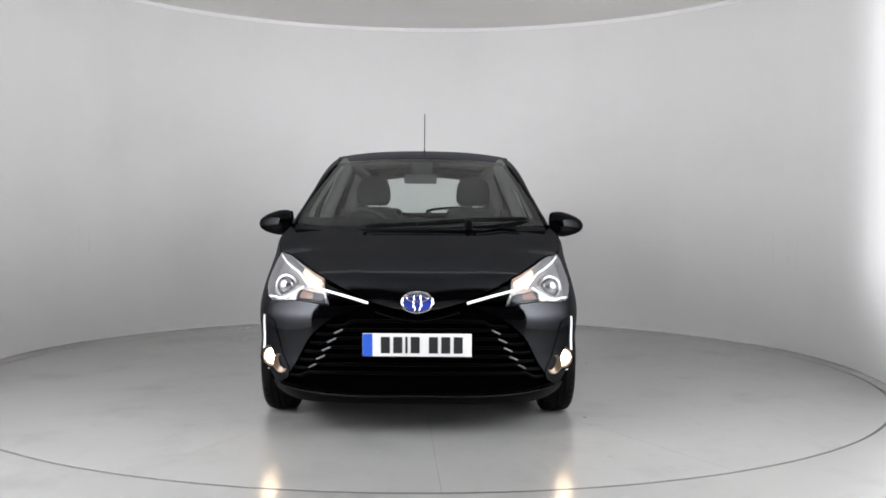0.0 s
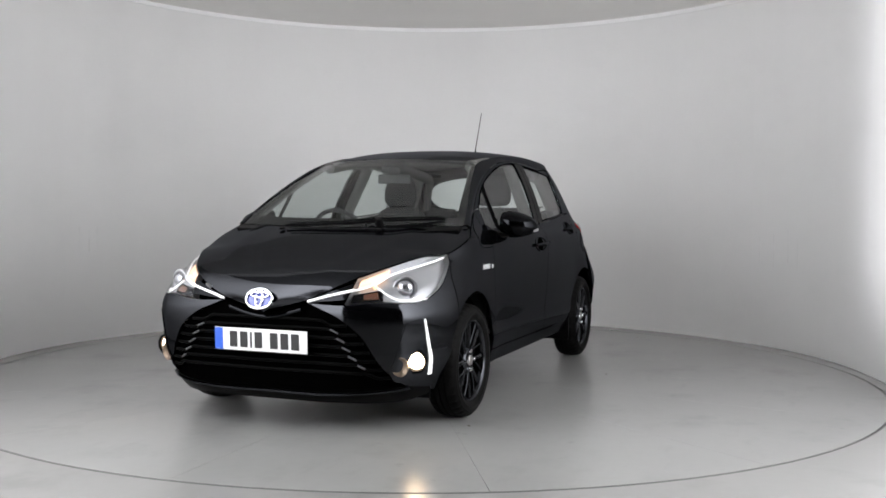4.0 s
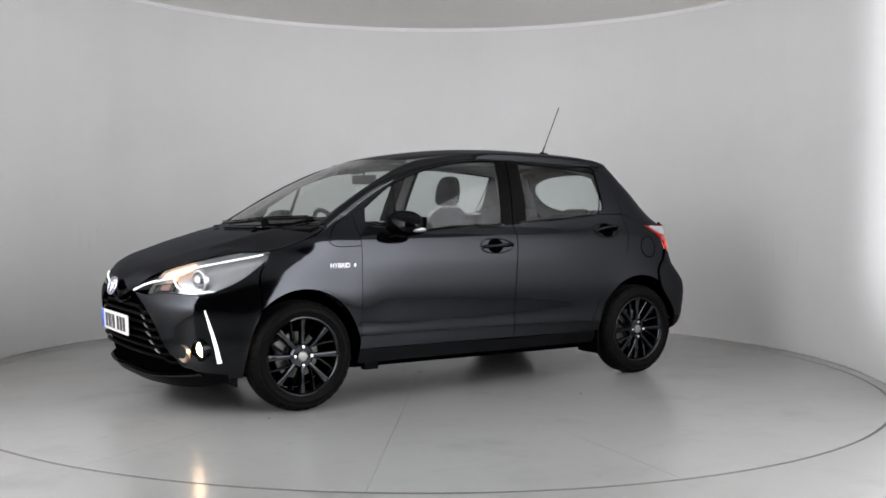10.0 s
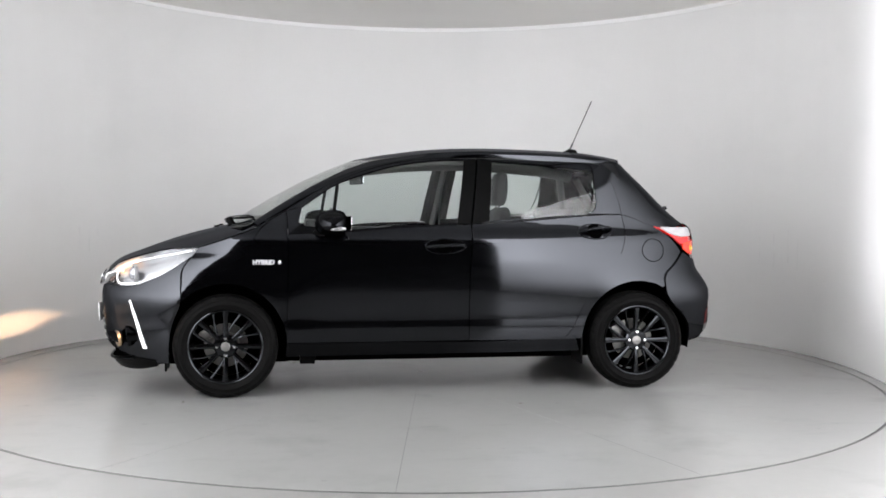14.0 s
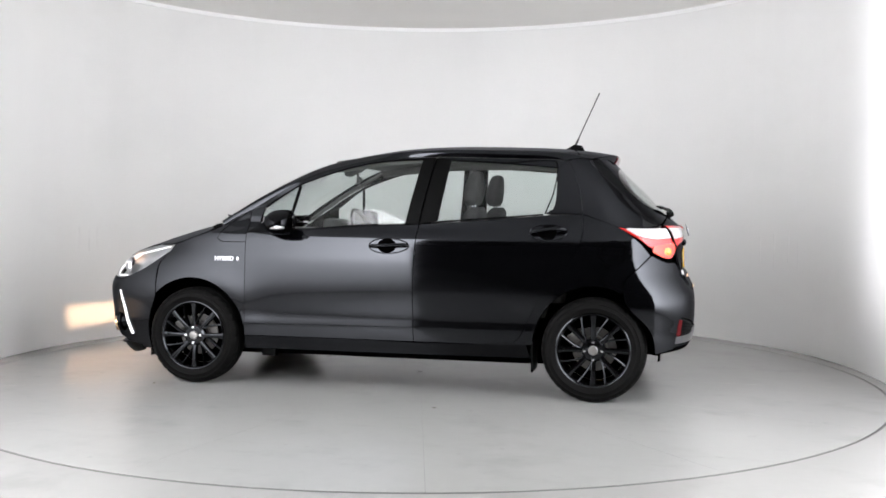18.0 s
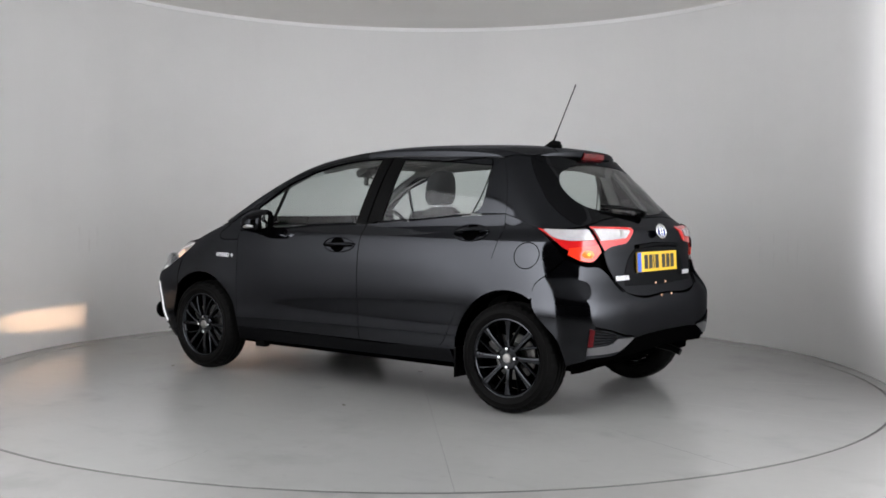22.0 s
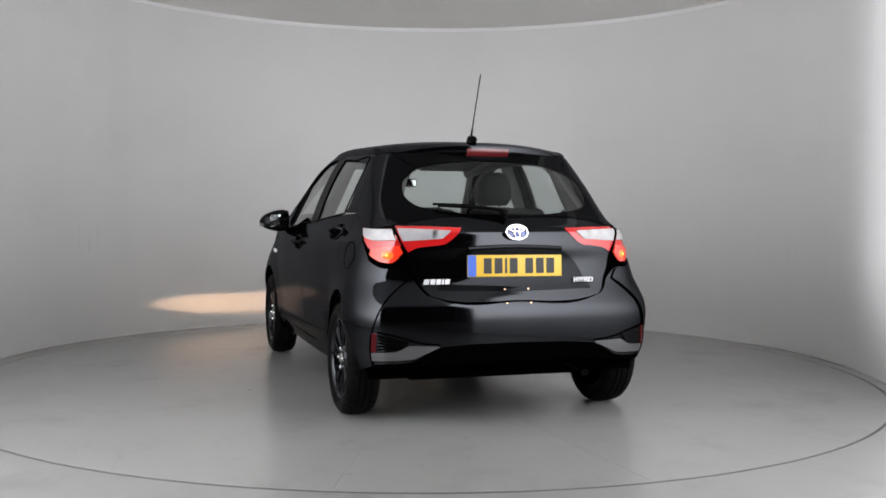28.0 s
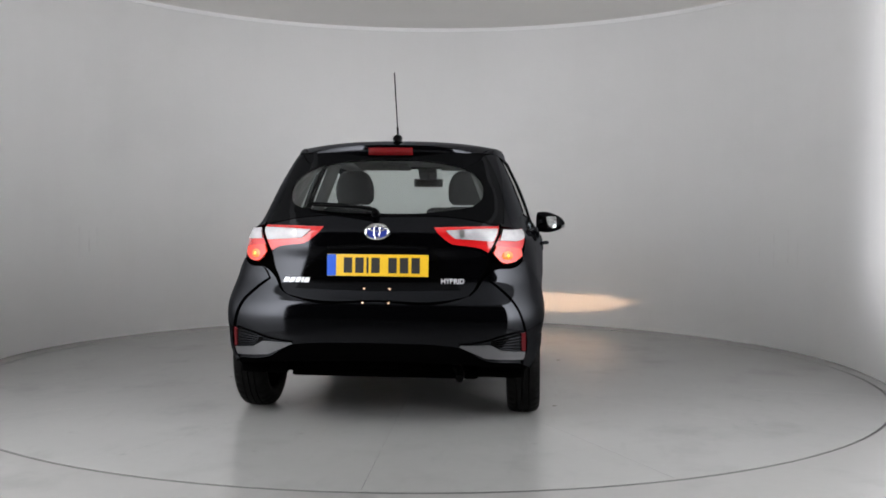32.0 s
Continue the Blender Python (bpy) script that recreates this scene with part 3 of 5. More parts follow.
def build_body():
    A = arch(1.255, 0.355, 46, 172)
    seam = [fx(*A[0]), (1.475, 0.68), (1.49, 0.76), (1.475, 0.835)]
    top = [(1.475, 0.872), (1.32, 0.92), (1.18, 0.968), (1.1, 1.0), (1.0, 1.05), (0.905, 1.097)]
    panel("front_fender", s_line(A + [(0.905, 0.315)]), top, seam + [(1.475, 0.872)], DOOR_FRONT + [(0.9, 1.03), (0.905, 1.097)], nu=36, nv=24)
    panel("front_door", [DOOR_FRONT[0], (0.4, 0.315), B_GAP[0]], BELT_F, DOOR_FRONT, B_GAP, nu=30, nv=30)
    panel("rear_door", [B_GAP[0], (-0.5, 0.315), REAR_GAP[0]], BELT_R, B_GAP, REAR_GAP, nu=30, nv=30)
    panel("sill", [(0.91, 0.232), (0.2, 0.234), (-0.5, 0.236), (-0.89, 0.238)], [(0.905, 0.315), (0.2, 0.315), (-0.5, 0.315), (-0.86, 0.34)], [(0.91, 0.232), (0.905, 0.315)], [(-0.89, 0.238), (-0.86, 0.34)], M_GLOSS, nu=30, nv=5)
    arc = [(-2.51 - x, z) for x, z in arch(-1.255, 0.357, 176, 62, 14)]
    bseam = [rx(*arc[-1]), (-1.5, 0.69), (-1.6, 0.77), (-1.69, 0.848)]
    panel("rear_quarter", s_line(arc) + bseam[1:], [(-1.27, 1.085), (-1.38, 1.055), (-1.495, 1.008)], [rx(*arc[0])] + REAR_GAP[3:], [(-1.69, 0.852), (-1.626, 0.914), (-1.495, 1.008)], nu=30, nv=24)
    panel("rear_quarter", [REAR_GAP[0], (-0.9, 0.318)], [(-0.924, 0.56), (-0.927, 0.562)], REAR_GAP[:3] + [(-0.924, 0.56)], [(-0.9, 0.318), (-0.927, 0.562)], nu=5, nv=10)
    panel("rear_pillar", [(-1.27, 1.087), (-1.38, 1.057), (-1.495, 1.01), (-1.805, 1.022)], [(-1.22, 1.407), (-1.4, 1.42), (-1.645, 1.414)], REAR_GAP_UP, [(-1.805, 1.022)] + HATCH[1:], nu=22, nv=20)
    # front bumper, lip and the dark field of the grille
    low = [fx(1.575, 0.2), fx(1.545, 0.45)] + seam
    panel("bumper_side", [(1.745, 0.235), (1.7, 0.215), fx(1.575, 0.2)], [(2.29, 0.648), (2.09, 0.642), (1.95, 0.656), (1.7, 0.658), (1.6, 0.706), (1.475, 0.83)], GRILLE, low, nu=36, nv=26)
    left, right = [(1.62, 0.185), (1.7, 0.165), (2.1, 0.155), (2.571, 0.155)], [(1.62, 0.225), (1.745, 0.24), (1.9, 0.225), (2.107, 0.212), (2.571, 0.21)]
    panel("bumper_lip", left + mirrored(left[:-1])[::-1], right + mirrored(right[:-1])[::-1], [left[0], right[0]], mirrored([left[0], right[0]]), M_TRIM, nu=60, nv=6, side=2, off=0.004)
    panel("lip_edge", [(1.735, 0.226), (1.9, 0.214), (2.107, 0.2), (2.571, 0.198)] + mirrored([(1.735, 0.226), (1.9, 0.214), (2.107, 0.2)])[::-1], right[1:] + mirrored(right[1:-1])[::-1],
          [(1.735, 0.226), right[1]], mirrored([(1.735, 0.226), right[1]]), M_PAINT, nu=60, nv=2, side=2, off=0.012, flange=0.01)
    topg = [(2.29, 0.647), (2.41, 0.625), (2.571, 0.59)]
    panel("grille_field", [GRILLE[0], (2.107, 0.21), (2.571, 0.21), (FULL - 2.107, 0.21), mirrored(GRILLE[:1])[0]], topg + mirrored(topg[:-1])[::-1], GRILLE, mirrored(GRILLE), M_SHELL, nu=60, nv=20, side=2, off=-0.03, flange=-0.026)
    panel("lamp_brow", [(2.29, 0.65), (2.2, 0.648), (2.09, 0.648)], [(2.3, 0.658), (2.17, 0.712), (2.035, 0.766)], [(2.29, 0.65), (2.3, 0.658)], [(2.09, 0.648), (2.035, 0.766)], M_GLOSS, nu=10, nv=8)
    # bonnet
    c = line(BONNET + [(1.32, 0.924), (1.2, 0.966), (1.12, 1.0)])
    mid = line([(2.022, 0, 0.597), (2.03, 0, 0.66), (2.0, 0, 0.735), (1.93, 0, 0.79), (1.79, 0, 0.848), (1.65, 0, 0.9), (1.47, 0, 0.955), (1.36, 0, 0.982), (1.29, 0, 0.998)])
    v = np.linspace(-1, 1, 45)
    # the front edge is the lamp line; rows run back from it
    k = np.linspace(0, 1, 46)
    E = skin(c(k ** 0.8)[:, 0], c(k ** 0.8)[:, 1])[:, None] + np.array([0, 0, 0.003])
    C = mid(k)[:, None]
    a = np.abs(v)[None, :, None]
    g = np.concatenate([C[..., :1] + (E[..., :1] - C[..., :1]) * a ** 2.4, np.sign(v)[None, :, None] * a * E[..., 1:2], C[..., 2:] + (E[..., 2:] - C[..., 2:]) * a ** 3.0], -1)
    g[..., 2] += np.exp(-((a[..., 0] - 0.6) / 0.09) ** 2) * 0.006 * np.clip(np.linspace(-0.3, 1.6, 46), 0, 1)[:, None]
    sheet("bonnet", g, M_PAINT, CAR, out=(0.2, 0, 1))
    # windscreen and roof
    v, k = np.linspace(-1, 1, 33)[None, :], np.linspace(0, 1, 21)[:, None]
    x = (1.265 - 0.165 * v ** 2) * (1 - k) + (0.475 - 0.11 * v ** 2) * k
    y = v * (0.71 + (0.535 - 0.71) * k)
    z = (1.005 + 0.012 * v ** 2) * (1 - k) + (1.424 - 0.02 * v ** 2) * k + 0.13 * k * (1 - k)
    scr = np.stack([x, y, z], -1)
    sheet("windscreen", scr, M_GLASS, CAR, flange=0.004, out=(1, 0, 1))
    for name, a0, a1, b0, b1 in (("screen_border", 0, 3, 0, 33), ("screen_border", 19, 21, 0, 33), ("screen_border", 0, 21, 0, 2), ("screen_border", 0, 21, 31, 33)):
        sheet(name, scr[a0:a1, b0:b1], M_GLOSS, CAR, off=-0.007, flange=0.0, out=(1, 0, 1))
    panel_x = np.linspace(1.325, 1.265, 4)[:, None]
    v = np.linspace(-1, 1, 33)[None, :]
    sheet("cowl", np.stack([panel_x + 0.01 - 0.165 * v ** 2, v * 0.705 + 0 * panel_x, 0.982 + 0.3 * (1.325 - panel_x) + 0.012 * v ** 2], -1), M_TRIM, CAR, out=(0, 0, 1))
    xs = np.linspace(0.47, -1.33, 54)[:, None]
    crown = keyed((-1.345, 1.456), (-1.2, 1.48), (-1.0, 1.5), (-0.7, 1.511), (-0.4, 1.516), (-0.2, 1.512), (0.0, 1.5), (0.164, 1.48), (0.3, 1.46), (0.4, 1.441), (0.475, 1.426))
    width = keyed((-1.345, 0.488), (-1.22, 0.508), (-1.0, 0.545), (-0.4, 0.57), (0.0, 0.565), (0.3, 0.545), (0.475, 0.535))
    v = np.linspace(-1, 1, 37)[None, :]
    x = xs - 0.11 * v ** 2 * np.clip((xs + 0.2) / 0.67, 0, 1) + 0.13 * np.abs(v) ** 2.6 * np.clip((-0.9 - xs) / 0.43, 0, 1) ** 1.5
    y = v * width(xs)
    z = crown(xs) - 0.042 * np.abs(v) ** 2.6
    roof = np.stack([x, y, z], -1)
    sheet("roof", roof, M_PAINT, CAR, out=(0, 0, 1))
    sheet("headlining", roof[2:-3, 2:-2], M_LINER, CAR, off=0.03, flange=0, out=(0, 0, -1))
    for sg in (1, -1):  # roof rails with the front pillars
        t = np.linspace(0, 1, 60)
        o2 = line([(1.1, 1.003), (1.0, 1.053), (0.905, 1.1), (0.8, 1.166), (0.6, 1.275), (0.4, 1.353), (0.2, 1.402), (0.0, 1.424), (-0.27, 1.43), (-0.7, 1.42), (-1.06, 1.412), (-1.22, 1.41), (-1.4, 1.42), (-1.645, 1.416)])(t)
        o = skin(o2[:, 0], o2[:, 1])
        inn = line([(1.105, 0.712, 1.025), (1.02, 0.69, 1.08), (0.91, 0.664, 1.15), (0.79, 0.63, 1.222), (0.66, 0.595, 1.292), (0.53, 0.565, 1.353), (0.37, 0.537, 1.406), (0.2, 0.548, 1.434), (0.0, 0.565, 1.458), (-0.4, 0.57, 1.473), (-0.8, 0.56, 1.464), (-1.08, 0.532, 1.448), (-1.204, 0.49, 1.414)])(t)
        w = np.linspace(0, 1, 7)[:, None, None]
        g = o[None] * (1 - w) + inn[None] * w + 0.012 * 4 * w * (1 - w) * np.array([0.0, 0.5, 0.5])
        sheet("roof_rail", g, M_PAINT, CAR, mirror=sg < 0, out=(0, 1, 0.5))
    # tailgate, its glass in a black border, and the roof spoiler
    panel("tailgate", [GATE[0], (-2.123, 0.655), (-2.571, 0.645)] + mirrored([GATE[0], (-2.123, 0.655)])[::-1], [(-1.805, 1.02), (-1.95, 1.05), (-2.571, 1.066)] + mirrored([(-1.805, 1.02), (-1.95, 1.05)])[::-1], GATE, mirrored(GATE), nu=50, nv=26, side=2)
    gl_l = [(-2.02, 1.108), (-1.945, 1.122), (-1.865, 1.16), (-1.835, 1.19), (-1.815, 1.242), (-1.855, 1.292), (-1.935, 1.33)]
    gl_b, gl_t = [(-2.02, 1.108), (-2.2, 1.09), (-2.571, 1.083)], [(-1.935, 1.33), (-2.055, 1.352), (-2.305, 1.372), (-2.571, 1.376)]
    panel("rear_window", gl_b + mirrored(gl_b[:-1])[::-1], gl_t + mirrored(gl_t[:-1])[::-1], gl_l, mirrored(gl_l), M_GLASS, nu=40, nv=16, side=2, flange=0.004)
    panel("window_border", [(-1.805, 1.023), (-2.02, 1.108)], [(-1.645, 1.412), (-1.935, 1.33)], HATCH, gl_l, M_GLOSS, nu=10, nv=20)
    low_b = [(-1.805, 1.023), (-1.95, 1.053), (-2.571, 1.069)]
    panel("window_border", low_b + mirrored(low_b[:-1])[::-1], gl_b + mirrored(gl_b[:-1])[::-1], [low_b[0], gl_b[0]], mirrored([low_b[0], gl_b[0]]), M_GLOSS, nu=40, nv=4, side=2)
    hi_b = [(-1.645, 1.412), (-1.85, 1.415), (-2.571, 1.415)]
    panel("window_border", gl_t + mirrored(gl_t[:-1])[::-1], hi_b + mirrored(hi_b[:-1])[::-1], [gl_t[0], hi_b[0]], mirrored([gl_t[0], hi_b[0]]), M_GLOSS, nu=40, nv=4, side=2)
    v, k = np.linspace(-1, 1, 33)[None, :], np.linspace(0, 1, 7)[:, None]
    sx = -1.334 + 0.13 * np.abs(v) ** 2.6 + 0.028 * k - 0.012 * np.sin(k * math.pi)
    spo = np.stack([sx, v * 0.488 + 0 * k, 1.454 - 0.042 * np.abs(v) ** 2.6 - 0.06 * k * (1 - 0.5 * np.abs(v) ** 2.6)], -1)
    panel("hatch_frame", [(-1.62, 1.05), (-1.78, 1.05)], [(-1.58, 1.41), (-1.7, 1.41)], [(-1.62, 1.05), (-1.58, 1.2), (-1.58, 1.41)], [(-1.78, 1.05), (-1.7, 1.2), (-1.7, 1.41)], M_SHELL, nu=6, nv=14, off=-0.008)
    panel("hatch_frame", [(-1.5, 1.375), (-1.7, 1.372), (-1.95, 1.372)], [(-1.5, 1.43), (-1.7, 1.43), (-1.95, 1.43)], [(-1.5, 1.375), (-1.5, 1.43)], [(-1.95, 1.372), (-1.95, 1.43)], M_SHELL, nu=14, nv=4, off=-0.012)
    spoiler = sheet("spoiler", spo, M_PAINT, CAR, out=(-1, 0, 0))
    b = spo[1:6, 12:21].copy()
    sheet("stop_lamp", b, M_STOP, spoiler, off=0.006, flange=0.006, out=(-1, 0, 0), label="dark red high stop lamp")
    # rear bumper
    side = [rx(-1.6, 0.292), rx(-1.575, 0.42), rx(*arc[-1])] + bseam[1:]
    low = [rx(-1.6, 0.292), (-1.76, 0.322), (-1.98, 0.352), (-2.09, 0.412), (-2.2, 0.425), (-2.4, 0.43), (-2.571, 0.432)]
    topb = [(-1.69, 0.846), (-1.8, 0.806), (-1.9, 0.8), (-1.96, 0.765), (-2.04, 0.68), (-2.123, 0.648), (-2.571, 0.637)]
    panel("rear_bumper", low + mirrored(low[:-1])[::-1], topb + mirrored(topb[:-1])[::-1], side, mirrored(side), nu=90, nv=26, side=2)
    crease = [(-1.765, 0.325), (-1.773, 0.46), (-1.807, 0.546), (-1.853, 0.644), (-1.9, 0.7), (-1.95, 0.745)]
    panel("bumper_wing", [rx(-1.6, 0.294), crease[0]], [(-1.69, 0.844), (-1.8, 0.804), (-1.9, 0.796), crease[-1]], side, crease, nu=16, nv=26, off=0.011, flange=0.03)
    under = [rx(-1.61, 0.284), (-1.78, 0.3), (-1.95, 0.316), (-2.571, 0.335)]
    panel("diffuser", under + mirrored(under[:-1])[::-1], low + mirrored(low[:-1])[::-1], [under[0], low[0]], mirrored([under[0], low[0]]), M_SHELL, nu=70, nv=6, side=2, gap=0.0, off=-0.004)
    for sg in (1, -1):
        panel("vent", [(-1.8, 0.392), (-1.9, 0.404)], [(-1.809, 0.49), (-1.96, 0.452)], [(-1.8, 0.392), (-1.809, 0.49)], [(-1.9, 0.404), (-1.958, 0.432), (-1.96, 0.452)], M_TRIM, nu=12, nv=8, side=sg, off=0.002)
        for k in range(5):
            ribbon("vent_slat", [(-1.803, 0.4 + 0.0175 * k), (-1.92 - 0.006 * k, 0.414 + 0.009 * k)], 0.0038, M_GLOSS, CAR, 0.004, sg, 8)
        panel("accent", [(-1.765, 0.35), (-1.975, 0.36), (-2.1, 0.42)], [(-1.767, 0.392), (-1.9, 0.403), (-1.955, 0.434), (-2.095, 0.426)], [(-1.765, 0.35), (-1.767, 0.392)], [(-2.1, 0.42), (-2.095, 0.426)], M_SILVER, nu=24, nv=3, side=sg, off=0.006, label="silver bumper accent", straight=True)
        ribbon("bumper_fold", [(-1.81, 0.497), (-1.9, 0.478), (-2.0, 0.447), (-2.1, 0.43)], 0.005, M_SHELL, CAR, 0.001, sg, 16, seg=6)
        panel("reflector", [(-1.767, 0.396), (-1.797, 0.394)], [(-1.78, 0.494), (-1.808, 0.489)], [(-1.767, 0.396), (-1.78, 0.494)], [(-1.797, 0.394), (-1.808, 0.489)], M_REFLEX, nu=4, nv=8, side=sg, off=0.008, label="dark red bumper reflector")


def build_windows():
    top_f = [(0.812, 1.115), (0.6, 1.255), (0.415, 1.325), (0.2, 1.382), (0.0, 1.409), (-0.185, 1.417)]
    low_f = [(0.826, 1.015), (0.6, 0.985), (0.214, 1.008), (-0.115, 1.02)]
    panel("front_window", low_f, top_f, [low_f[0], top_f[0]], [low_f[-1], top_f[-1]], M_GLASS, nu=24, nv=10, off=-0.008, flange=0.004)
    low_r, top_r = [(-0.32, 1.04), (-0.6, 1.06), (-0.95, 1.088)], [(-0.366, 1.411), (-0.68, 1.392), (-1.045, 1.36)]
    panel("rear_side_window", low_r, top_r, [low_r[0], top_r[0]], [low_r[-1], (-0.985, 1.1), (-1.045, 1.36)], M_GLASS, nu=20, nv=10, off=-0.008, flange=0.004)
    up_f = [(0.905, 1.097), (0.8, 1.163), (0.6, 1.272), (0.4, 1.35), (0.2, 1.399), (0.0, 1.421), (-0.27, 1.427)]
    panel("window_frame", top_f, up_f, [top_f[0], up_f[0]], [top_f[-1], up_f[-1]], M_PAINT, nu=24, nv=4)
    panel("pillar_trim", [low_f[-1], (-0.202, 1.018)], [top_f[-1], (-0.268, 1.428)], [low_f[-1], top_f[-1]], [(-0.202, 1.018), (-0.268, 1.428)], M_TRIM, nu=6, nv=12)
    panel("pillar_trim", [(-0.208, 1.018), low_r[0]], [(-0.276, 1.428), top_r[0]], [(-0.208, 1.018), (-0.276, 1.428)], [low_r[0], top_r[0]], M_TRIM, nu=6, nv=12)
    panel("pillar_backing", [(-0.15, 1.0), (-0.27, 1.0)], [(-0.22, 1.43), (-0.34, 1.43)], [(-0.15, 1.0), (-0.22, 1.43)], [(-0.27, 1.0), (-0.34, 1.43)], M_SHELL, nu=5, nv=12, off=-0.01)
    panel("window_frame", top_r, [(-0.276, 1.428), (-0.7, 1.418), (-1.06, 1.408), (-1.218, 1.403)], [top_r[0], (-0.276, 1.428)], [top_r[-1], (-1.218, 1.403)], M_PAINT, nu=16, nv=3)
    panel("window_frame", [low_r[-1], (-1.268, 1.087)], [top_r[-1], (-1.218, 1.403)], [low_r[-1], (-0.985, 1.1), (-1.045, 1.36)], REAR_GAP_UP, M_PAINT, nu=10, nv=14)
    panel("window_frame", [(0.897, 0.958), (0.8, 0.962)], [(0.905, 1.097), (0.812, 1.115)], [(0.897, 0.958), (0.9, 1.03), (0.905, 1.097)], [(0.8, 0.962), (0.826, 1.015), (0.812, 1.115)], M_PAINT, nu=6, nv=8)
    panel("belt_strip", BELT_F[:1] + [(0.6, 0.968), (0.214, 0.998), (-0.115, 1.012)], [(0.83, 1.01)] + low_f[1:], [BELT_F[0], (0.83, 1.01)], [(-0.115, 1.012), low_f[-1]], M_GLOSS, nu=20, nv=2, off=0.002)
    panel("belt_strip", [(-0.318, 1.03), (-0.6, 1.05), (-0.95, 1.078)], low_r, [(-0.318, 1.03), low_r[0]], [(-0.95, 1.078), low_r[-1]], M_GLOSS, nu=16, nv=2, off=0.002)
    for sg in (1, -1):
        ribbon("divider", [(0.64, 0.985), (0.6, 1.25)], 0.011, M_TRIM, CAR, -0.006, sg, 8)
        for pts in ([(1.05, 1.005), (1.1, 0.95), (1.11, 0.922), (1.085, 0.905), (1.0, 0.897), (0.9, 0.9)], [(1.05, 1.005), (0.905, 1.095)], [(0.97, 1.06), (0.985, 1.082)]):
            ribbon("sail_seam", pts, 0.0022, M_SHELL, CAR, 0.0, sg, 10, seg=5)
        ribbon("window_seal", top_f, 0.004, M_SHELL, CAR, 0.0, sg, 24, seg=6)
        ribbon("window_seal", top_r + [(-1.0, 1.2), (-0.96, 1.09)], 0.004, M_SHELL, CAR, 0.0, sg, 24, seg=6)


def build_shell():
    """Dark inner shell that closes the joints, the wheel houses and the floor pan."""
    s = np.r_[np.linspace(-2.57, -1, 50), np.linspace(-0.98, 0.98, 70), np.linspace(1, 2.57, 50)]
    z = np.linspace(0.24, 0.95, 30)
    for side in (False, True):
        S, Z = np.meshgrid(s, z)
        p, n = skin(S, Z), skin_n(S, Z)
        p = p - 0.024 * n
        nv, nu = S.shape
        faces = []
        for r in range(nv - 1):
            for c in range(nu - 1):
                q = (p[r, c] + p[r + 1, c + 1]) / 2
                top = 0.55 if q[0] > 1.9 else 0.58 if q[0] > 1.4 else 0.85 if q[0] > 1.1 else 0.95
                grille = q[0] > 1.83
                if not grille and not (q[0] < -1.2 and q[2] < 0.42) and min(math.hypot(q[0] - 1.255, q[2] - 0.3), math.hypot(q[0] + 1.255, q[2] - 0.3)) > 0.375 and q[2] < top:
                    faces.append((r * nu + c, (r + 1) * nu + c, (r + 1) * nu + c + 1, r * nu + c + 1))
        v = p.reshape(-1, 3) * ([1, -1, 1] if side else [1, 1, 1])
        put("inner_shell", v, faces, M_SHELL, CAR)
        sg = -1 if side else 1
        for hx in (1.255, -1.255):
            w, f = lathe([(0.366, 0.745 * sg), (0.378, 0.68 * sg), (0.375, 0.5 * sg), (0.001, 0.5 * sg)], 40)
            w = w + [hx, 0, 0.3]
            put("wheel_house", w, [q for q in f if min(w[i][2] for i in q) > 0.2], M_SHELL, CAR)
        block_at("mud_flap", (0.012, 0.2, 0.17), pose(-0.9, 0.7 * sg, 0.245), M_TRIM, CAR, 0.004)
        block_at("mud_flap", (0.012, 0.2, 0.08), pose(1.6, 0.62 * sg, 0.19), M_TRIM, CAR, 0.004)
        block_at("jack_point", (0.09, 0.05, 0.05), pose(0.78, 0.7 * sg, 0.205), M_TRIM, CAR, 0.006)
    block_at("fuel_tank", (0.5, 1.1, 0.2), pose(-0.9, 0, 0.27), M_SHELL, CAR, 0.04)
    block_at("floor_pan", (1.76, 1.36, 0.07), pose(0.01, 0, 0.225), M_SHELL, CAR, 0.02)
    block_at("engine_tray", (1.0, 1.0, 0.05), pose(1.38, 0, 0.185), M_SHELL, CAR, 0.02)
    block_at("rear_tray", (0.66, 1.0, 0.05), pose(-1.2, 0, 0.235), M_SHELL, CAR, 0.02)
    block_at("engine_cover", (0.75, 1.1, 0.36), pose(1.42, 0, 0.48), M_SHELL, CAR, 0.05)
    block_at("boot_floor", (0.62, 1.05, 0.24), pose(-1.36, 0, 0.5), M_SHELL, CAR, 0.05)
    block_at("spare_well", (0.42, 0.95, 0.2), pose(-1.36, 0, 0.35), M_SHELL, CAR, 0.05)
    block_at("rear_axle", (0.1, 1.3, 0.09), pose(-1.2, 0, 0.235), M_SHELL, CAR, 0.02)
    v, f = tube(line([(-1.3, -0.28, 0.29), (-1.48, -0.36, 0.28), (-1.58, -0.4, 0.28)])(np.linspace(0, 1, 10)), [0.03, 0.05, 0.06, 0.065, 0.065, 0.065, 0.06, 0.04, 0.025, 0.024], 14, flat=0.7)
    put("muffler", v, f, M_TRIM, CAR, "dark exhaust muffler")
    v, f = tube([(-1.58, -0.4, 0.28), (-1.66, -0.42, 0.265), (-1.72, -0.42, 0.245)], 0.021, 12)
    put("exhaust_pipe", v, f, M_TRIM, CAR, "dark steel exhaust pipe")


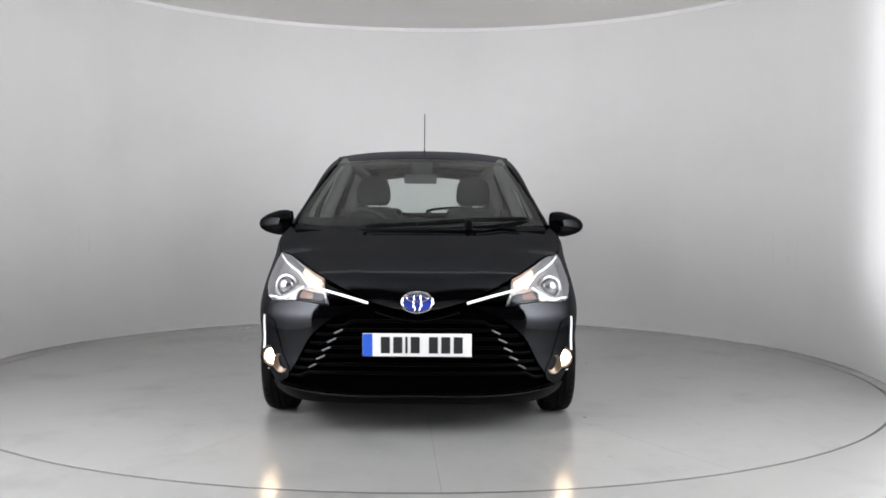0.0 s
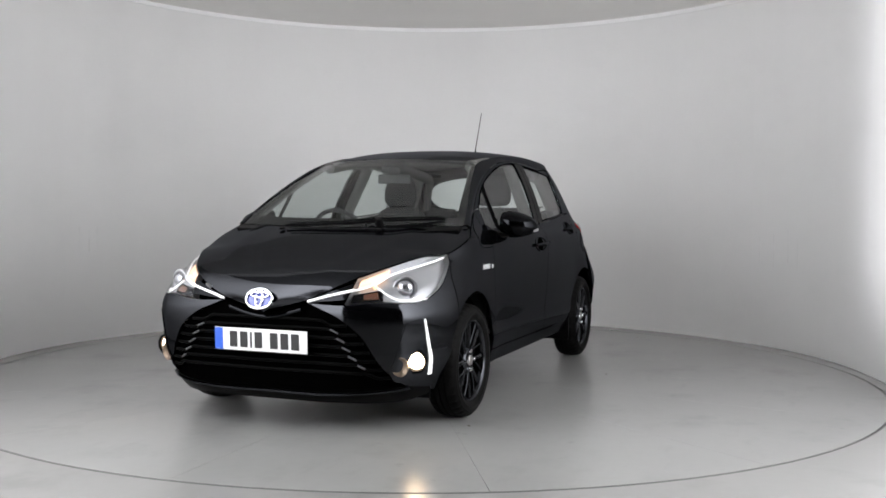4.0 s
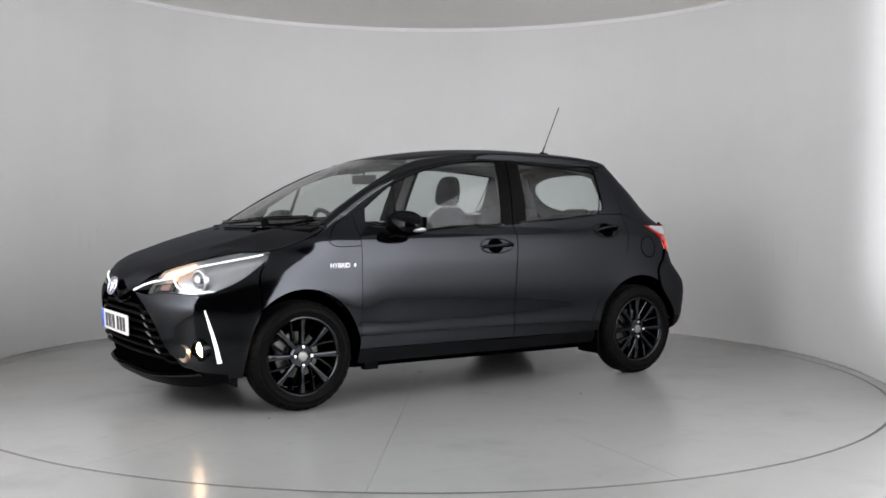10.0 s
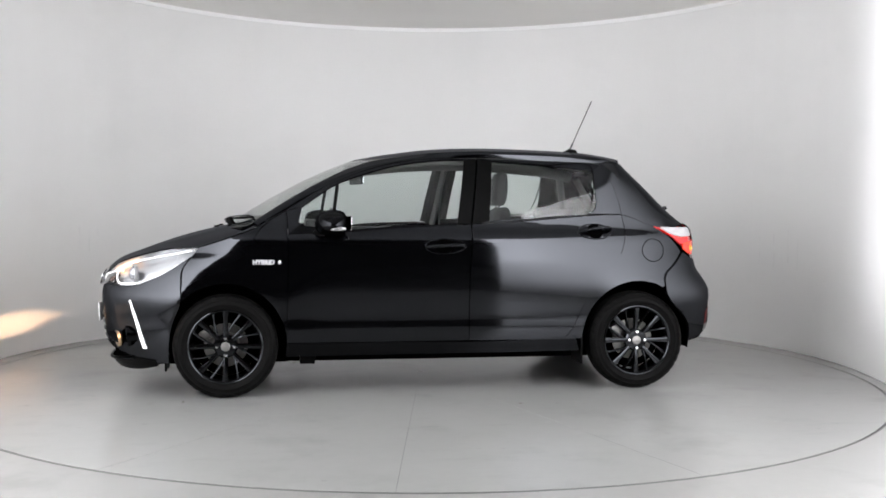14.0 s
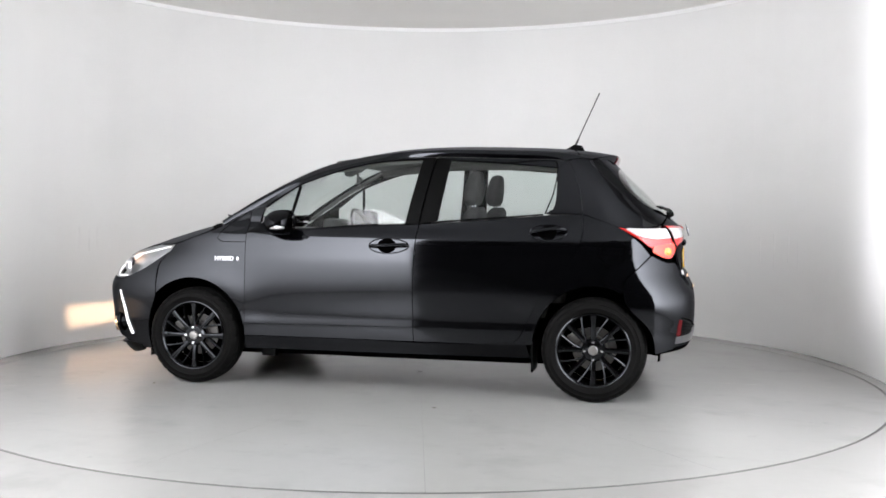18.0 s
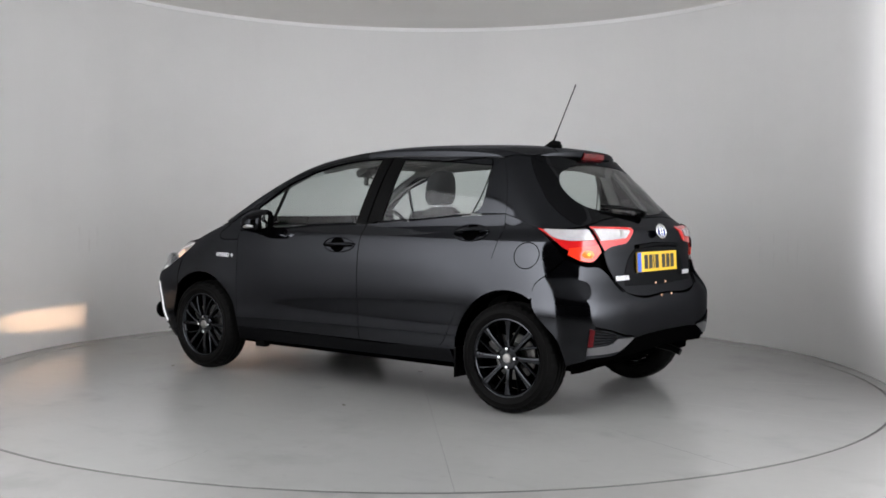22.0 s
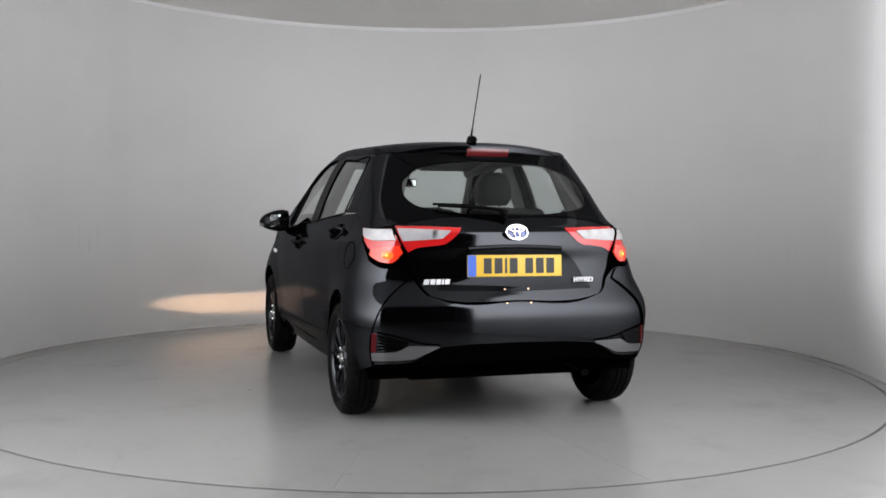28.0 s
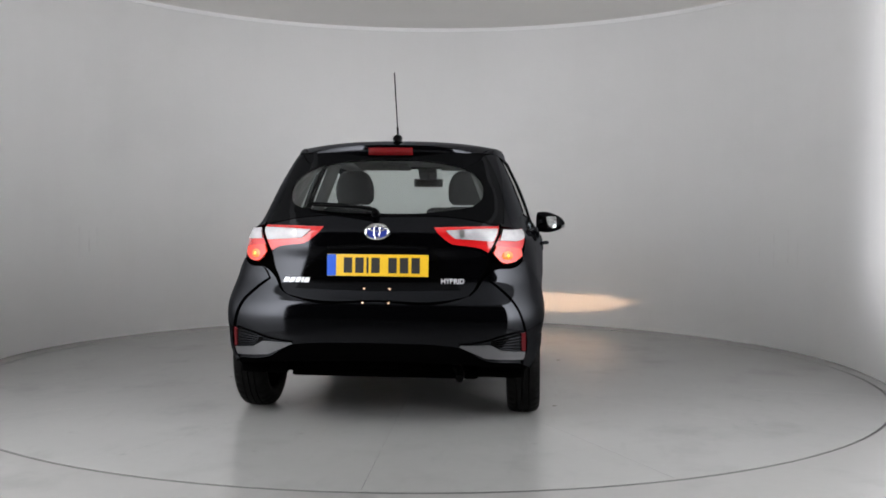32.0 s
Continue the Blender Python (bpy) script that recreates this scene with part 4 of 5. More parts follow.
def spoke(parent, rows):
    """A ridged spoke from rows of (radius, angle, half width)."""
    verts, m = [], 7
    for k, (r, a, h) in enumerate(rows):
        y = (0.052, 0.059, 0.062, 0.063, 0.064)[k]
        d, t = np.array([math.cos(a), 0, math.sin(a)]), np.array([-math.sin(a), 0, math.cos(a)])
        for u, e in ((-1, -0.03), (-1, -0.008), (-0.7, 0.0), (0, 0.003), (0.7, 0.0), (1, -0.008), (1, -0.03)):
            verts.append(d * r + t * h * u + np.array([0, y + e, 0]))
    faces = [(i * m + j, i * m + (j + 1) % m, (i + 1) * m + (j + 1) % m, (i + 1) * m + j) for i in range(len(rows) - 1) for j in range(m)]
    return put("spoke", verts, [f[::-1] for f in faces], M_WHEEL, parent)


def build_wheel():
    w = new("wheel")
    tagged(w, "black multi-spoke alloy wheel with a black tyre")
    prof = [(0.208, -0.06), (0.21, -0.075), (0.222, -0.085), (0.25, -0.09), (0.28, -0.084), (0.295, -0.07), (0.301, -0.05), (0.302, -0.04), (0.296, -0.038), (0.296, -0.032), (0.303, -0.03), (0.304, -0.008), (0.297, -0.006), (0.297, 0.0), (0.304, 0.002),
            (0.303, 0.025), (0.296, 0.027), (0.296, 0.033), (0.302, 0.035), (0.3, 0.052), (0.294, 0.068), (0.285, 0.078), (0.274, 0.084), (0.271, 0.087), (0.268, 0.085), (0.25, 0.0865), (0.247, 0.0885), (0.244, 0.0865), (0.23, 0.0835), (0.219, 0.077), (0.211, 0.066), (0.209, 0.055), (0.208, -0.06)]
    v, f = lathe(prof, 180)
    v = v.reshape(len(prof), 180, 3)
    for row in (5, 6, 19, 20, 21):  # the tread's shoulder is cut into blocks
        v[row, ::5] *= [0.982, 1, 0.982]
    put("tyre", v.reshape(-1, 3), f, M_TYRE, w)
    v, f = lathe([(0.209, 0.055), (0.216, 0.07), (0.2165, 0.077), (0.212, 0.0785), (0.207, 0.076), (0.201, 0.064), (0.195, 0.048), (0.186, -0.05), (0.198, -0.07)], 90)
    put("rim", v, f, M_WHEEL, w)
    v, f = lathe([(0.185, -0.052), (0.14, -0.05), (0.001, -0.05)], 48)
    put("back_plate", v, f, M_SHELL, w)
    v, f = lathe([(0.001, -0.03), (0.128, -0.03), (0.128, -0.018), (0.08, -0.016), (0.075, 0.0), (0.001, 0.0)], 48)
    put("brake_disc", v, f, M_HUB, w)
    bm = block((0.09, 0.05, 0.06), 0.012)
    bm.transform(pose(0.105, -0.01, 0.07, 0, 35, 0))
    part("brake_caliper", bm, M_HUB, w)
    for k in range(8):
        a = math.pi / 4 * k
        spoke(w, [(0.045, a, 0.017), (0.085, a, 0.0135), (0.13, a, 0.0145), (0.175, a, 0.018), (0.205, a, 0.023)])
        spoke(w, [(0.07, a + 0.1, 0.006), (0.11, a + 0.24, 0.0065), (0.155, a + 0.35, 0.0065), (0.205, a + 0.43, 0.008)])
    v, f = lathe([(0.07, 0.02), (0.068, 0.05), (0.058, 0.06), (0.03, 0.062), (0.001, 0.062)], 40)
    put("hub", v, f, M_WHEEL, w)
    v, f = lathe([(0.027, 0.058), (0.027, 0.066), (0.022, 0.071), (0.001, 0.073)], 32)
    put("hub_cap", v, f, M_DISC, w, "silver hub cap")
    for k in range(4):
        a = math.pi / 2 * k
        v, f = lathe([(0.0105, 0.05), (0.0105, 0.07), (0.008, 0.074), (0.001, 0.075)], 12)
        put("wheel_nut", v + [0.05 * math.cos(a), 0, 0.05 * math.sin(a)], f, M_CHROME, w, "chrome wheel nut")
    v, f = tube([(0.17, 0.07, 0.0), (0.17, 0.085, 0.012)], 0.004, 6)
    put("valve", v, f, M_TRIM, w)
    w.parent = CAR
    w.matrix_basis = pose(1.255, 0.745, 0.302)
    for x, y, r in ((-1.255, 0.738, 0), (1.255, -0.745, 180), (-1.255, -0.738, 180)):
        copy_thing(w, pose(x, y, 0.302, 0, 0, r))


def punch(ob, centre, radius):
    """Opens a round hole in a sheet."""
    bm = bmesh.new()
    bm.from_mesh(ob.data)
    gone = [f for f in bm.faces if (f.calc_center_median() - Vector(tuple(centre))).length < radius]
    bmesh.ops.delete(bm, geom=gone, context="FACES")
    bm.to_mesh(ob.data)
    bm.free()


def build_front():
    for sg in (1, -1):
        flip = np.array([1, sg, 1])
        lamp = panel("headlamp", LAMP_LOW, LAMP_TOP, [LAMP_LOW[0], LAMP_TOP[0]], [LAMP_LOW[-1], LAMP_TOP[-1]], M_REFL, nu=26, nv=10, side=sg, off=-0.04, flange=-0.038, label="lit headlamp with a clear lens and projector")
        panel("lens", LAMP_LOW, LAMP_TOP, [LAMP_LOW[0], LAMP_TOP[0]], [LAMP_LOW[-1], LAMP_TOP[-1]], M_LENS, lamp, nu=26, nv=10, side=sg, off=0.001, flange=0, label="clear lamp lens")
        axis = np.array([0.93, 0.3, -0.02])
        c = on_skin(1.785, 0.738, -0.03)
        dome("projector", c * flip, axis * flip, [(0.001, 0.034), (0.02, 0.031), (0.036, 0.02), (0.044, 0.004), (0.045, -0.01)], M_BALL, lamp, label="grey projector lens")
        dome("bezel", c * flip, axis * flip, [(0.046, -0.012), (0.047, 0.006), (0.052, 0.012), (0.06, 0.01), (0.062, 0.0), (0.062, -0.012)], M_REFL, lamp, label="chrome projector ring")
        c = on_skin(1.945, 0.752, -0.024)
        dome("bulb", c * flip, axis * flip, [(0.001, 0.011), (0.01, 0.008), (0.015, 0.0), (0.012, -0.008)], M_BULB, lamp, label="glowing warm bulb", stretch=[0.8, 1.4, 1])
        warm = panel("warm_bowl", [(2.028, 0.728), (1.95, 0.748), (1.87, 0.793)], [(2.02, 0.763), (1.93, 0.795), (1.865, 0.815)], [(2.028, 0.728), (2.02, 0.763)], [(1.87, 0.793), (1.865, 0.815)], M_WARM, lamp, nu=14, nv=8, side=sg, off=-0.03, flange=-0.02, label="warm glowing indicator bowl")
        panel("indicator", [(2.0, 0.672), (1.92, 0.675)], [(2.0, 0.7), (1.93, 0.715)], [(2.0, 0.672), (2.0, 0.7)], [(1.92, 0.675), (1.93, 0.715)], M_ORANGE, lamp, nu=6, nv=6, side=sg, off=-0.012, flange=0.01, label="dull orange indicator")
        ribbon("light_guide", [(2.04, 0.715), (1.96, 0.738), (1.87, 0.783), (1.72, 0.82), (1.56, 0.85), (1.51, 0.86)], 0.0048, M_GUIDE, lamp, -0.006, sg, 30)
        ribbon("light_guide", [(1.66, 0.668), (1.74, 0.672), (1.83, 0.672), (1.88, 0.695), (1.93, 0.73)], 0.005, M_GUIDE, lamp, -0.01, sg, 24)
        panel("inner_trim", [(2.07, 0.652), (1.9, 0.668)], [(2.05, 0.7), (1.9, 0.725)], [(2.07, 0.652), (2.05, 0.7)], [(1.9, 0.668), (1.9, 0.725)], M_GLOSS, lamp, nu=10, nv=6, side=sg, off=-0.015, flange=0.01)
        # the chrome's brightness is put in as glow, using the guide material
        ribbon("chrome_strip", [(2.29, 0.654), (2.19, 0.68), (2.04, 0.714)], 0.006, M_GUIDE, CAR, 0.003, sg, 20, label="chrome strip beside the lamp with an added glow")
        # fog lamp in its black recess with a bright upright strip
        bez = panel("fog_bezel", [(1.865, 0.32), (1.83, 0.27), (1.73, 0.263), (1.645, 0.285)], [(1.8, 0.556), (1.75, 0.572), (1.71, 0.576), (1.702, 0.57)], [(1.865, 0.32), (1.85, 0.38), (1.82, 0.48), (1.8, 0.556)], [(1.645, 0.285), (1.672, 0.435), (1.702, 0.57)],
                    M_PAINT, nu=40, nv=50, side=sg, off=0.003, flange=0.01, label="gloss black fog lamp surround")
        panel("light_guide", [(1.666, 0.292), (1.643, 0.294)], [(1.712, 0.576), (1.705, 0.578)], [(1.666, 0.292), (1.685, 0.435), (1.712, 0.576)], [(1.642, 0.294), (1.667, 0.435), (1.705, 0.578)], M_GUIDE, bez, nu=4, nv=20, side=sg, off=0.009, flange=0.006, label="bright upright light strip")
        c = np.array([1.794, 0.724, 0.368]) * flip
        ax = np.array([0.988, 0.085, -0.118]) * flip
        dome("fog_rim", c, ax, [(0.0415, -0.06), (0.0418, 0.0), (0.045, 0.012), (0.05, 0.02), (0.056, 0.024), (0.061, 0.02), (0.061, 0.0)], M_GLOSS, bez, label="gloss black fog lamp ring")
        for sheet_ob, radius in [(bez, 0.053)] + [(o, 0.06) for o in CAR.children if o.name.startswith(("bumper_side", "inner_shell"))]:
            punch(sheet_ob, c, radius)
        build_fog(c + 0.002 * ax, ax, bez)
        # recess beside the lamp: the fog lamp's warm light is put into its brown
        bn = (skin_n(1.79, 0.335) * 0.5 + np.array([0.6, 0.0, 0.0])) * flip
        dome("lit_recess", on_skin(1.815, 0.345, 0.001) * flip, bn, [(0.002, -0.006), (0.018, -0.002), (0.03, 0.004), (0.037, 0.01), (0.04, 0.01), (0.042, -0.006)], M_WARM_RECESS, bez, label="brown bowl painted as the recess lit by the fog lamp", stretch=[1, 1.2, 1])
    # grille bars with their turned ends
    n = 7
    for k in range(n):
        z = 0.285 + 0.043 * k
        s0 = float(np.interp(z, [p[1] for p in GRILLE], [p[0] for p in GRILLE]))
        h = [(s0 + 0.01, z), (s0 + 0.1, z + 0.003), (s0 + 0.14, z + 0.022), (s0 + 0.2, z + 0.024)]
        h = [p for p in h if p[0] < 2.5] + [(2.571, z + 0.024)]
        ribbon("grille_bar", h + mirrored(h[:-1])[::-1], 0.0085, M_GRILLE, CAR, -0.012, 1, 70, 1.0)
        if 0 < k < 6:
            for sg in (1, -1):
                ribbon("bar_end", [(s0 + 0.1, z + 0.006), (s0 + 0.14, z + 0.025)], 0.0075, M_SILVER, CAR, -0.004, sg, 6, 0.6, "grey glint-edged bar end")
    ribbon("grille_top_bar", [(2.33, 0.615), (2.45, 0.585), (2.571, 0.572)] + mirrored([(2.33, 0.615), (2.45, 0.585)])[::-1], 0.01, M_GLOSS, CAR, -0.006, 1, 50)
    # emblem, number plate
    emblem((2.049, 0, 0.662), (0.955, 0, 0.3), 0.073, 0.049)
    number_plate((2.043, 0, 0.459), 90, M_WHITE, "white front number plate with a blue band", 3)


def build_fog(c, axis, parent):
    """The lit fog lamp: a glowing lens, and behind it the filament whose light leaves through a slot added to shape the
    beam.
    """
    q = look((0, 0, 0), tuple(-np.array(axis))).to_3x3().to_4x4()
    m = Matrix.Translation(tuple(c)) @ q
    n, r, hw, hh = 40, 0.0415, 0.0215, 0.0018
    verts, faces = [], []
    for k in range(n):
        a = 2 * math.pi * k / n
        ca, sa = math.cos(a), math.sin(a)
        sc = min(hw / max(abs(ca), 1e-6), hh / max(abs(sa), 1e-6))
        verts += [m @ Vector((r * ca, r * sa, 0)), m @ Vector((sc * ca, sc * sa, 0.02 - 0.012 * (sc / r) ** 2)), m @ Vector((sc * ca * 1.01, sc * sa, -0.008)), m @ Vector(((0.3 * sc + 0.7 * r) * ca, (0.3 * sc + 0.7 * r) * sa, 0.012))]
    for k in range(n):
        j = (k + 1) % n
        faces += [(k * 4, j * 4, j * 4 + 3, k * 4 + 3), (k * 4 + 3, j * 4 + 3, j * 4 + 1, k * 4 + 1)]
    put("fog_lens", verts, faces, M_FOG, parent, "glowing warm fog lamp lens")
    # slot and slot_back are added to cut the beam's shape
    put("slot", verts, [(k * 4 + 1, (k + 1) % n * 4 + 1, (k + 1) % n * 4 + 2, k * 4 + 2) for k in range(n)], M_SHELL, parent)
    v = [m @ Vector(p) for p in ((-0.004, -0.0006, -0.006), (0.004, -0.0006, -0.006), (0.004, 0.0006, -0.006), (-0.004, 0.0006, -0.006))]
    w = [m @ Vector(p) for p in ((-0.035, -0.004, -0.0075), (0.035, -0.004, -0.0075), (0.035, 0.004, -0.0075), (-0.035, 0.004, -0.0075))]
    put("slot_back", w, [(0, 1, 2, 3)], M_SHELL, parent, "", False)
    put("filament", v, [(0, 1, 2, 3)], M_BEAM, parent, "bright fog lamp filament", False)


def emblem(c, axis, a, b):
    """A chrome oval with blue enamel and plain inner ovals."""
    q = look((0, 0, 0), tuple(-np.array(axis))).to_3x3().to_4x4()
    m = np.array(Matrix.Translation(c) @ q)

    def place(p):
        return (m[:3, :3] @ np.array(p).T).T + m[:3, 3]
    t = np.linspace(0, 2 * math.pi, 48, endpoint=False)
    v = place([(a * math.cos(k), b * math.sin(k), 0.0) for k in t] + [(0, 0, 0.001)])
    ob = put("emblem", v, [(k, (k + 1) % 48, 48) for k in range(48)], M_EMBLUE, CAR, "oval chrome emblem with blue enamel")
    for ra, rb, cy, rad in ((a, b, 0, 0.0055), (a * 0.26, b * 0.82, 0, 0.0045), (a * 0.68, b * 0.3, b * 0.42, 0.0045)):
        path = place([(ra * math.cos(k), cy + rb * math.sin(k), 0.006) for k in t])
        v, f = tube(path, rad, 8, True)
        put("emblem_ring", v, f, M_CHROME, ob, "chrome oval ring")


def number_plate(c, rz, board, label, tilt):
    m = pose(*c, tilt, 0, rz)
    bm = block((0.52, 0.008, 0.111), 0.003, 2)
    bm.transform(m)
    ob = part("number_plate", bm, board, CAR, label)
    bm = block((0.046, 0.002, 0.108), 0.0005, 1)
    bm.transform(m @ pose(-0.236, -0.005, 0))
    part("blue_band", bm, M_BLUE, ob)
    x = -0.175
    for k in range(7):
        w = 0.012 if k == 2 else 0.047
        bm = block((w * 0.92, 0.002, 0.079), 0.0005, 1)
        bm.transform(m @ pose(x + w / 2, -0.005, 0))
        part("bar", bm, M_INK, ob)
        x += w + 0.012 + (0.028 if k == 3 else 0)


def build_rear():
    for sg in (1, -1):
        up = [(-1.495, 1.01), (-1.57, 1.017), (-1.8, 1.02)]
        edge = [(-1.913, 0.885), (-1.863, 0.94), (-1.8, 1.02)]
        lamp = panel("tail_lamp", TAIL_LOW, up, [TAIL_LOW[0], up[0]], edge, M_RED, nu=24, nv=14, side=sg, off=0.004, flange=0.012, label="red and clear tail lamp with a glowing bulb")
        panel("clear_window", [(-1.53, 0.996), (-1.6, 0.955), (-1.68, 0.937), (-1.85, 0.94)], [(-1.545, 1.003), (-1.6, 1.006), (-1.8, 1.007)], [(-1.53, 0.996), (-1.545, 1.003)], [(-1.85, 0.94), (-1.8, 1.008)], M_CLEAR, lamp, nu=18, nv=6, side=sg, off=0.012, flange=0.008, label="clear white lamp section")
        panel("lit_section", [(-1.7, 0.868), (-1.79, 0.83), (-1.85, 0.828), (-1.898, 0.885)], [(-1.7, 0.905), (-1.78, 0.918), (-1.868, 0.925)], [(-1.7, 0.868), (-1.7, 0.905)], [(-1.898, 0.885), (-1.868, 0.925)], M_REDLIT, lamp, nu=14, nv=8, side=sg, off=0.013, flange=0.008, label="glowing orange-red section")
        c = on_skin(-1.815, 0.872, 0.016, sg)
        dome("bulb", c, on_skin(-1.815, 0.872, 1.0, sg) - on_skin(-1.815, 0.872, 0.0, sg), [(0.001, 0.003), (0.016, 0.002), (0.027, -0.004)], M_GLOW, lamp, label="glowing orange bulb bowl", stretch=[1.25, 0.9, 1])
        dome("bulb", c, on_skin(-1.815, 0.872, 1.0, sg) - on_skin(-1.815, 0.872, 0.0, sg), [(0.001, 0.006), (0.006, 0.005), (0.01, 0.001)], M_AMBER, lamp, label="glowing amber bulb")
        lo = [(-1.92, 0.885), (-1.955, 0.906), (-2.02, 0.918), (-2.12, 0.934), (-2.185, 0.99)]
        inner = panel("gate_lamp", lo, [(-1.811, 1.02), (-2.0, 1.018), (-2.2, 1.012)], [lo[0], (-1.873, 0.94), (-1.811, 1.02)], [lo[-1], (-2.2, 1.012)], M_RED, nu=20, nv=12, side=sg, off=0.004, flange=0.012, label="red-rimmed clear lamp on the tailgate")
        panel("clear_window", [(-1.88, 0.943), (-2.0, 0.951), (-2.09, 0.958)], [(-1.832, 1.004), (-2.0, 1.001), (-2.135, 0.995)], [(-1.88, 0.943), (-1.832, 1.004)], [(-2.09, 0.958), (-2.135, 0.995)], M_CLEAR, inner, nu=16, nv=6, side=sg, off=0.012, flange=0.008, label="clear white lamp section")
        panel("lamp_bulb", [(-2.03, 0.962), (-2.06, 0.964)], [(-2.03, 0.998), (-2.06, 0.998)], [(-2.03, 0.962), (-2.03, 0.998)], [(-2.06, 0.964), (-2.06, 0.998)], M_DISC, inner, nu=4, nv=4, side=sg, off=0.015, flange=0.003)
        ribbon("gate_joint", GATE, 0.003, M_SHELL, CAR, 0.006, sg, 24, seg=6)
        ribbon("lamp_joint", [(-1.915, 0.885), (-1.868, 0.94), (-1.806, 1.02)], 0.004, M_SHELL, CAR, 0.012, sg, 12, seg=6)
    # dark hollow round the number plate, garnish, badges
    rim = [(-2.09, 0.7), (-2.18, 0.86), (-2.25, 0.905)]
    panel("plate_recess", [rim[0], (-2.571, 0.69)] + mirrored(rim[:1]), [rim[-1], (-2.571, 0.915)] + mirrored(rim[-1:]), rim, mirrored(rim), M_GLOSS, nu=40, nv=14, side=2, off=0.0025, flange=0.002, label="gloss black hollow round the rear plate")
    ribbon("garnish", [(-2.25, 0.908), (-2.4, 0.914), (-2.571, 0.917)] + mirrored([(-2.25, 0.908), (-2.4, 0.914)])[::-1], 0.012, M_GLOSS, CAR, 0.006, 1, 30)
    # four small dots near the plate, made of the glowing bulb material
    for k, sz in enumerate((0.632, 0.7)):
        for sy in (-2.49, FULL * -1 + 2.49):
            dome("plate_dot", on_skin(sy + 0.0, sz, 0.004), (-1, 0, -0.2), [(0.001, 0.004), (0.004, 0.003), (0.005, 0)], M_BULB, CAR, 8, "small glowing dot near the rear plate")
    emblem((-1.768, 0, 0.99), (-0.97, 0, 0.22), 0.058, 0.038)
    number_plate((-1.752, 0, 0.82), -90, M_YELLOW, "yellow rear number plate with a blue band", -3)
    # model badge as plain bars, hybrid badge lettered
    for k, w in enumerate((0.026, 0.026, 0.024, 0.011, 0.026)):
        a = -2.028 - (0, 0.031, 0.062, 0.091, 0.107)[k]
        panel("badge_bar", [(a + 0.004, 0.728), (a - w + 0.004, 0.728)], [(a, 0.754), (a - w, 0.754)], [(a + 0.004, 0.728), (a, 0.754)], [(a - w + 0.004, 0.728), (a - w, 0.754)], M_BADGE, nu=3, nv=3, side=1, off=0.005, flange=0.004, gap=0)
    lettering("HYBRID", (-1.765, -0.325, 0.733), (90, 0, -84), 0.034)
    for sg in (1, -1):
        p = skin(1.02, 0.792)
        lettering("HYBRID", (1.1 if sg > 0 else 0.93, (p[1] + 0.004) * sg, 0.781), (90, 0, 181.5 if sg > 0 else -1.5), 0.036)
        v, f = lathe([(0.001, 0.005), (0.011, 0.004), (0.014, 0)], 14, "y")
        put("badge_dot", (v * [0.6, 1, 0.9] + [0.945, p[1] + 0.004, 0.793]) * [1, sg, 1], f, M_BADGE, CAR)
        # fuel flap joint
        if sg > 0:
            t = np.linspace(0, 2 * math.pi, 40)
            ribbon("fuel_flap", [(-1.453 + 0.083 * math.cos(k), 0.863 + 0.07 * math.sin(k)) for k in t], 0.0025, M_SHELL, CAR, 0.0, 1, 60, seg=6, label="thin joint of the round fuel flap")
    # rear wiper
    v, f = tube(line([on_skin(-2.53, 1.08, 0.03), on_skin(-2.4, 1.092, 0.032), on_skin(-2.2, 1.102, 0.026), on_skin(-2.06, 1.11, 0.02)])(np.linspace(0, 1, 12)), np.linspace(0.017, 0.008, 12), 10, flat=0.7)
    wiper = put("rear_wiper", v, f, M_TRIM, CAR, "black rear wiper arm")
    v, f = tube(line([on_skin(-2.49, 1.098, 0.022), on_skin(-2.25, 1.112, 0.024), on_skin(-2.03, 1.12, 0.02)])(np.linspace(0, 1, 10)), 0.009, 8, flat=0.7)
    put("wiper_blade", v, f, M_GLOSS, wiper)
    dome("wiper_pivot", on_skin(-2.53, 1.08, 0.0), (-1, 0, 0.4), [(0.001, 0.045), (0.014, 0.043), (0.02, 0.03), (0.024, 0)], M_TRIM, wiper)
    # aerial
    v, f = tube([(-1.0, 0, 1.498), (-1.05, 0, 1.512), (-1.09, 0, 1.508), (-1.11, 0, 1.49)], [0.012, 0.026, 0.024, 0.01], 12)
    aerial = put("aerial", v, f, M_TRIM, CAR, "thin black roof aerial")
    v, f = tube([(-1.05, 0, 1.52), (-1.075, 0, 1.575)], 0.006, 8)
    put("aerial_foot", v, f, M_TRIM, aerial)
    v, f = tube([(-1.07, 0, 1.565), (-1.206, 0, 1.868)], 0.0034, 8)
    put("aerial_rod", v, f, M_TRIM, aerial)


def lettering(text, loc, rot, size):
    cu = bpy.data.curves.new("lettering", "FONT")
    cu.body, cu.size, cu.extrude, cu.offset = text, size, 0.0015, 0.0012
    tmp = bpy.data.objects.new("lettering", cu)
    scene.collection.objects.link(tmp)
    me = bpy.data.meshes.new_from_object(tmp.evaluated_get(bpy.context.evaluated_depsgraph_get()))
    bpy.data.objects.remove(tmp)
    bpy.data.curves.remove(cu)
    me.materials.clear()
    me.materials.append(M_BADGE)
    me.transform(pose(*loc, *rot))
    ob = new("badge", me)
    ob.parent = CAR
    return tagged(ob, "chrome badge lettering")


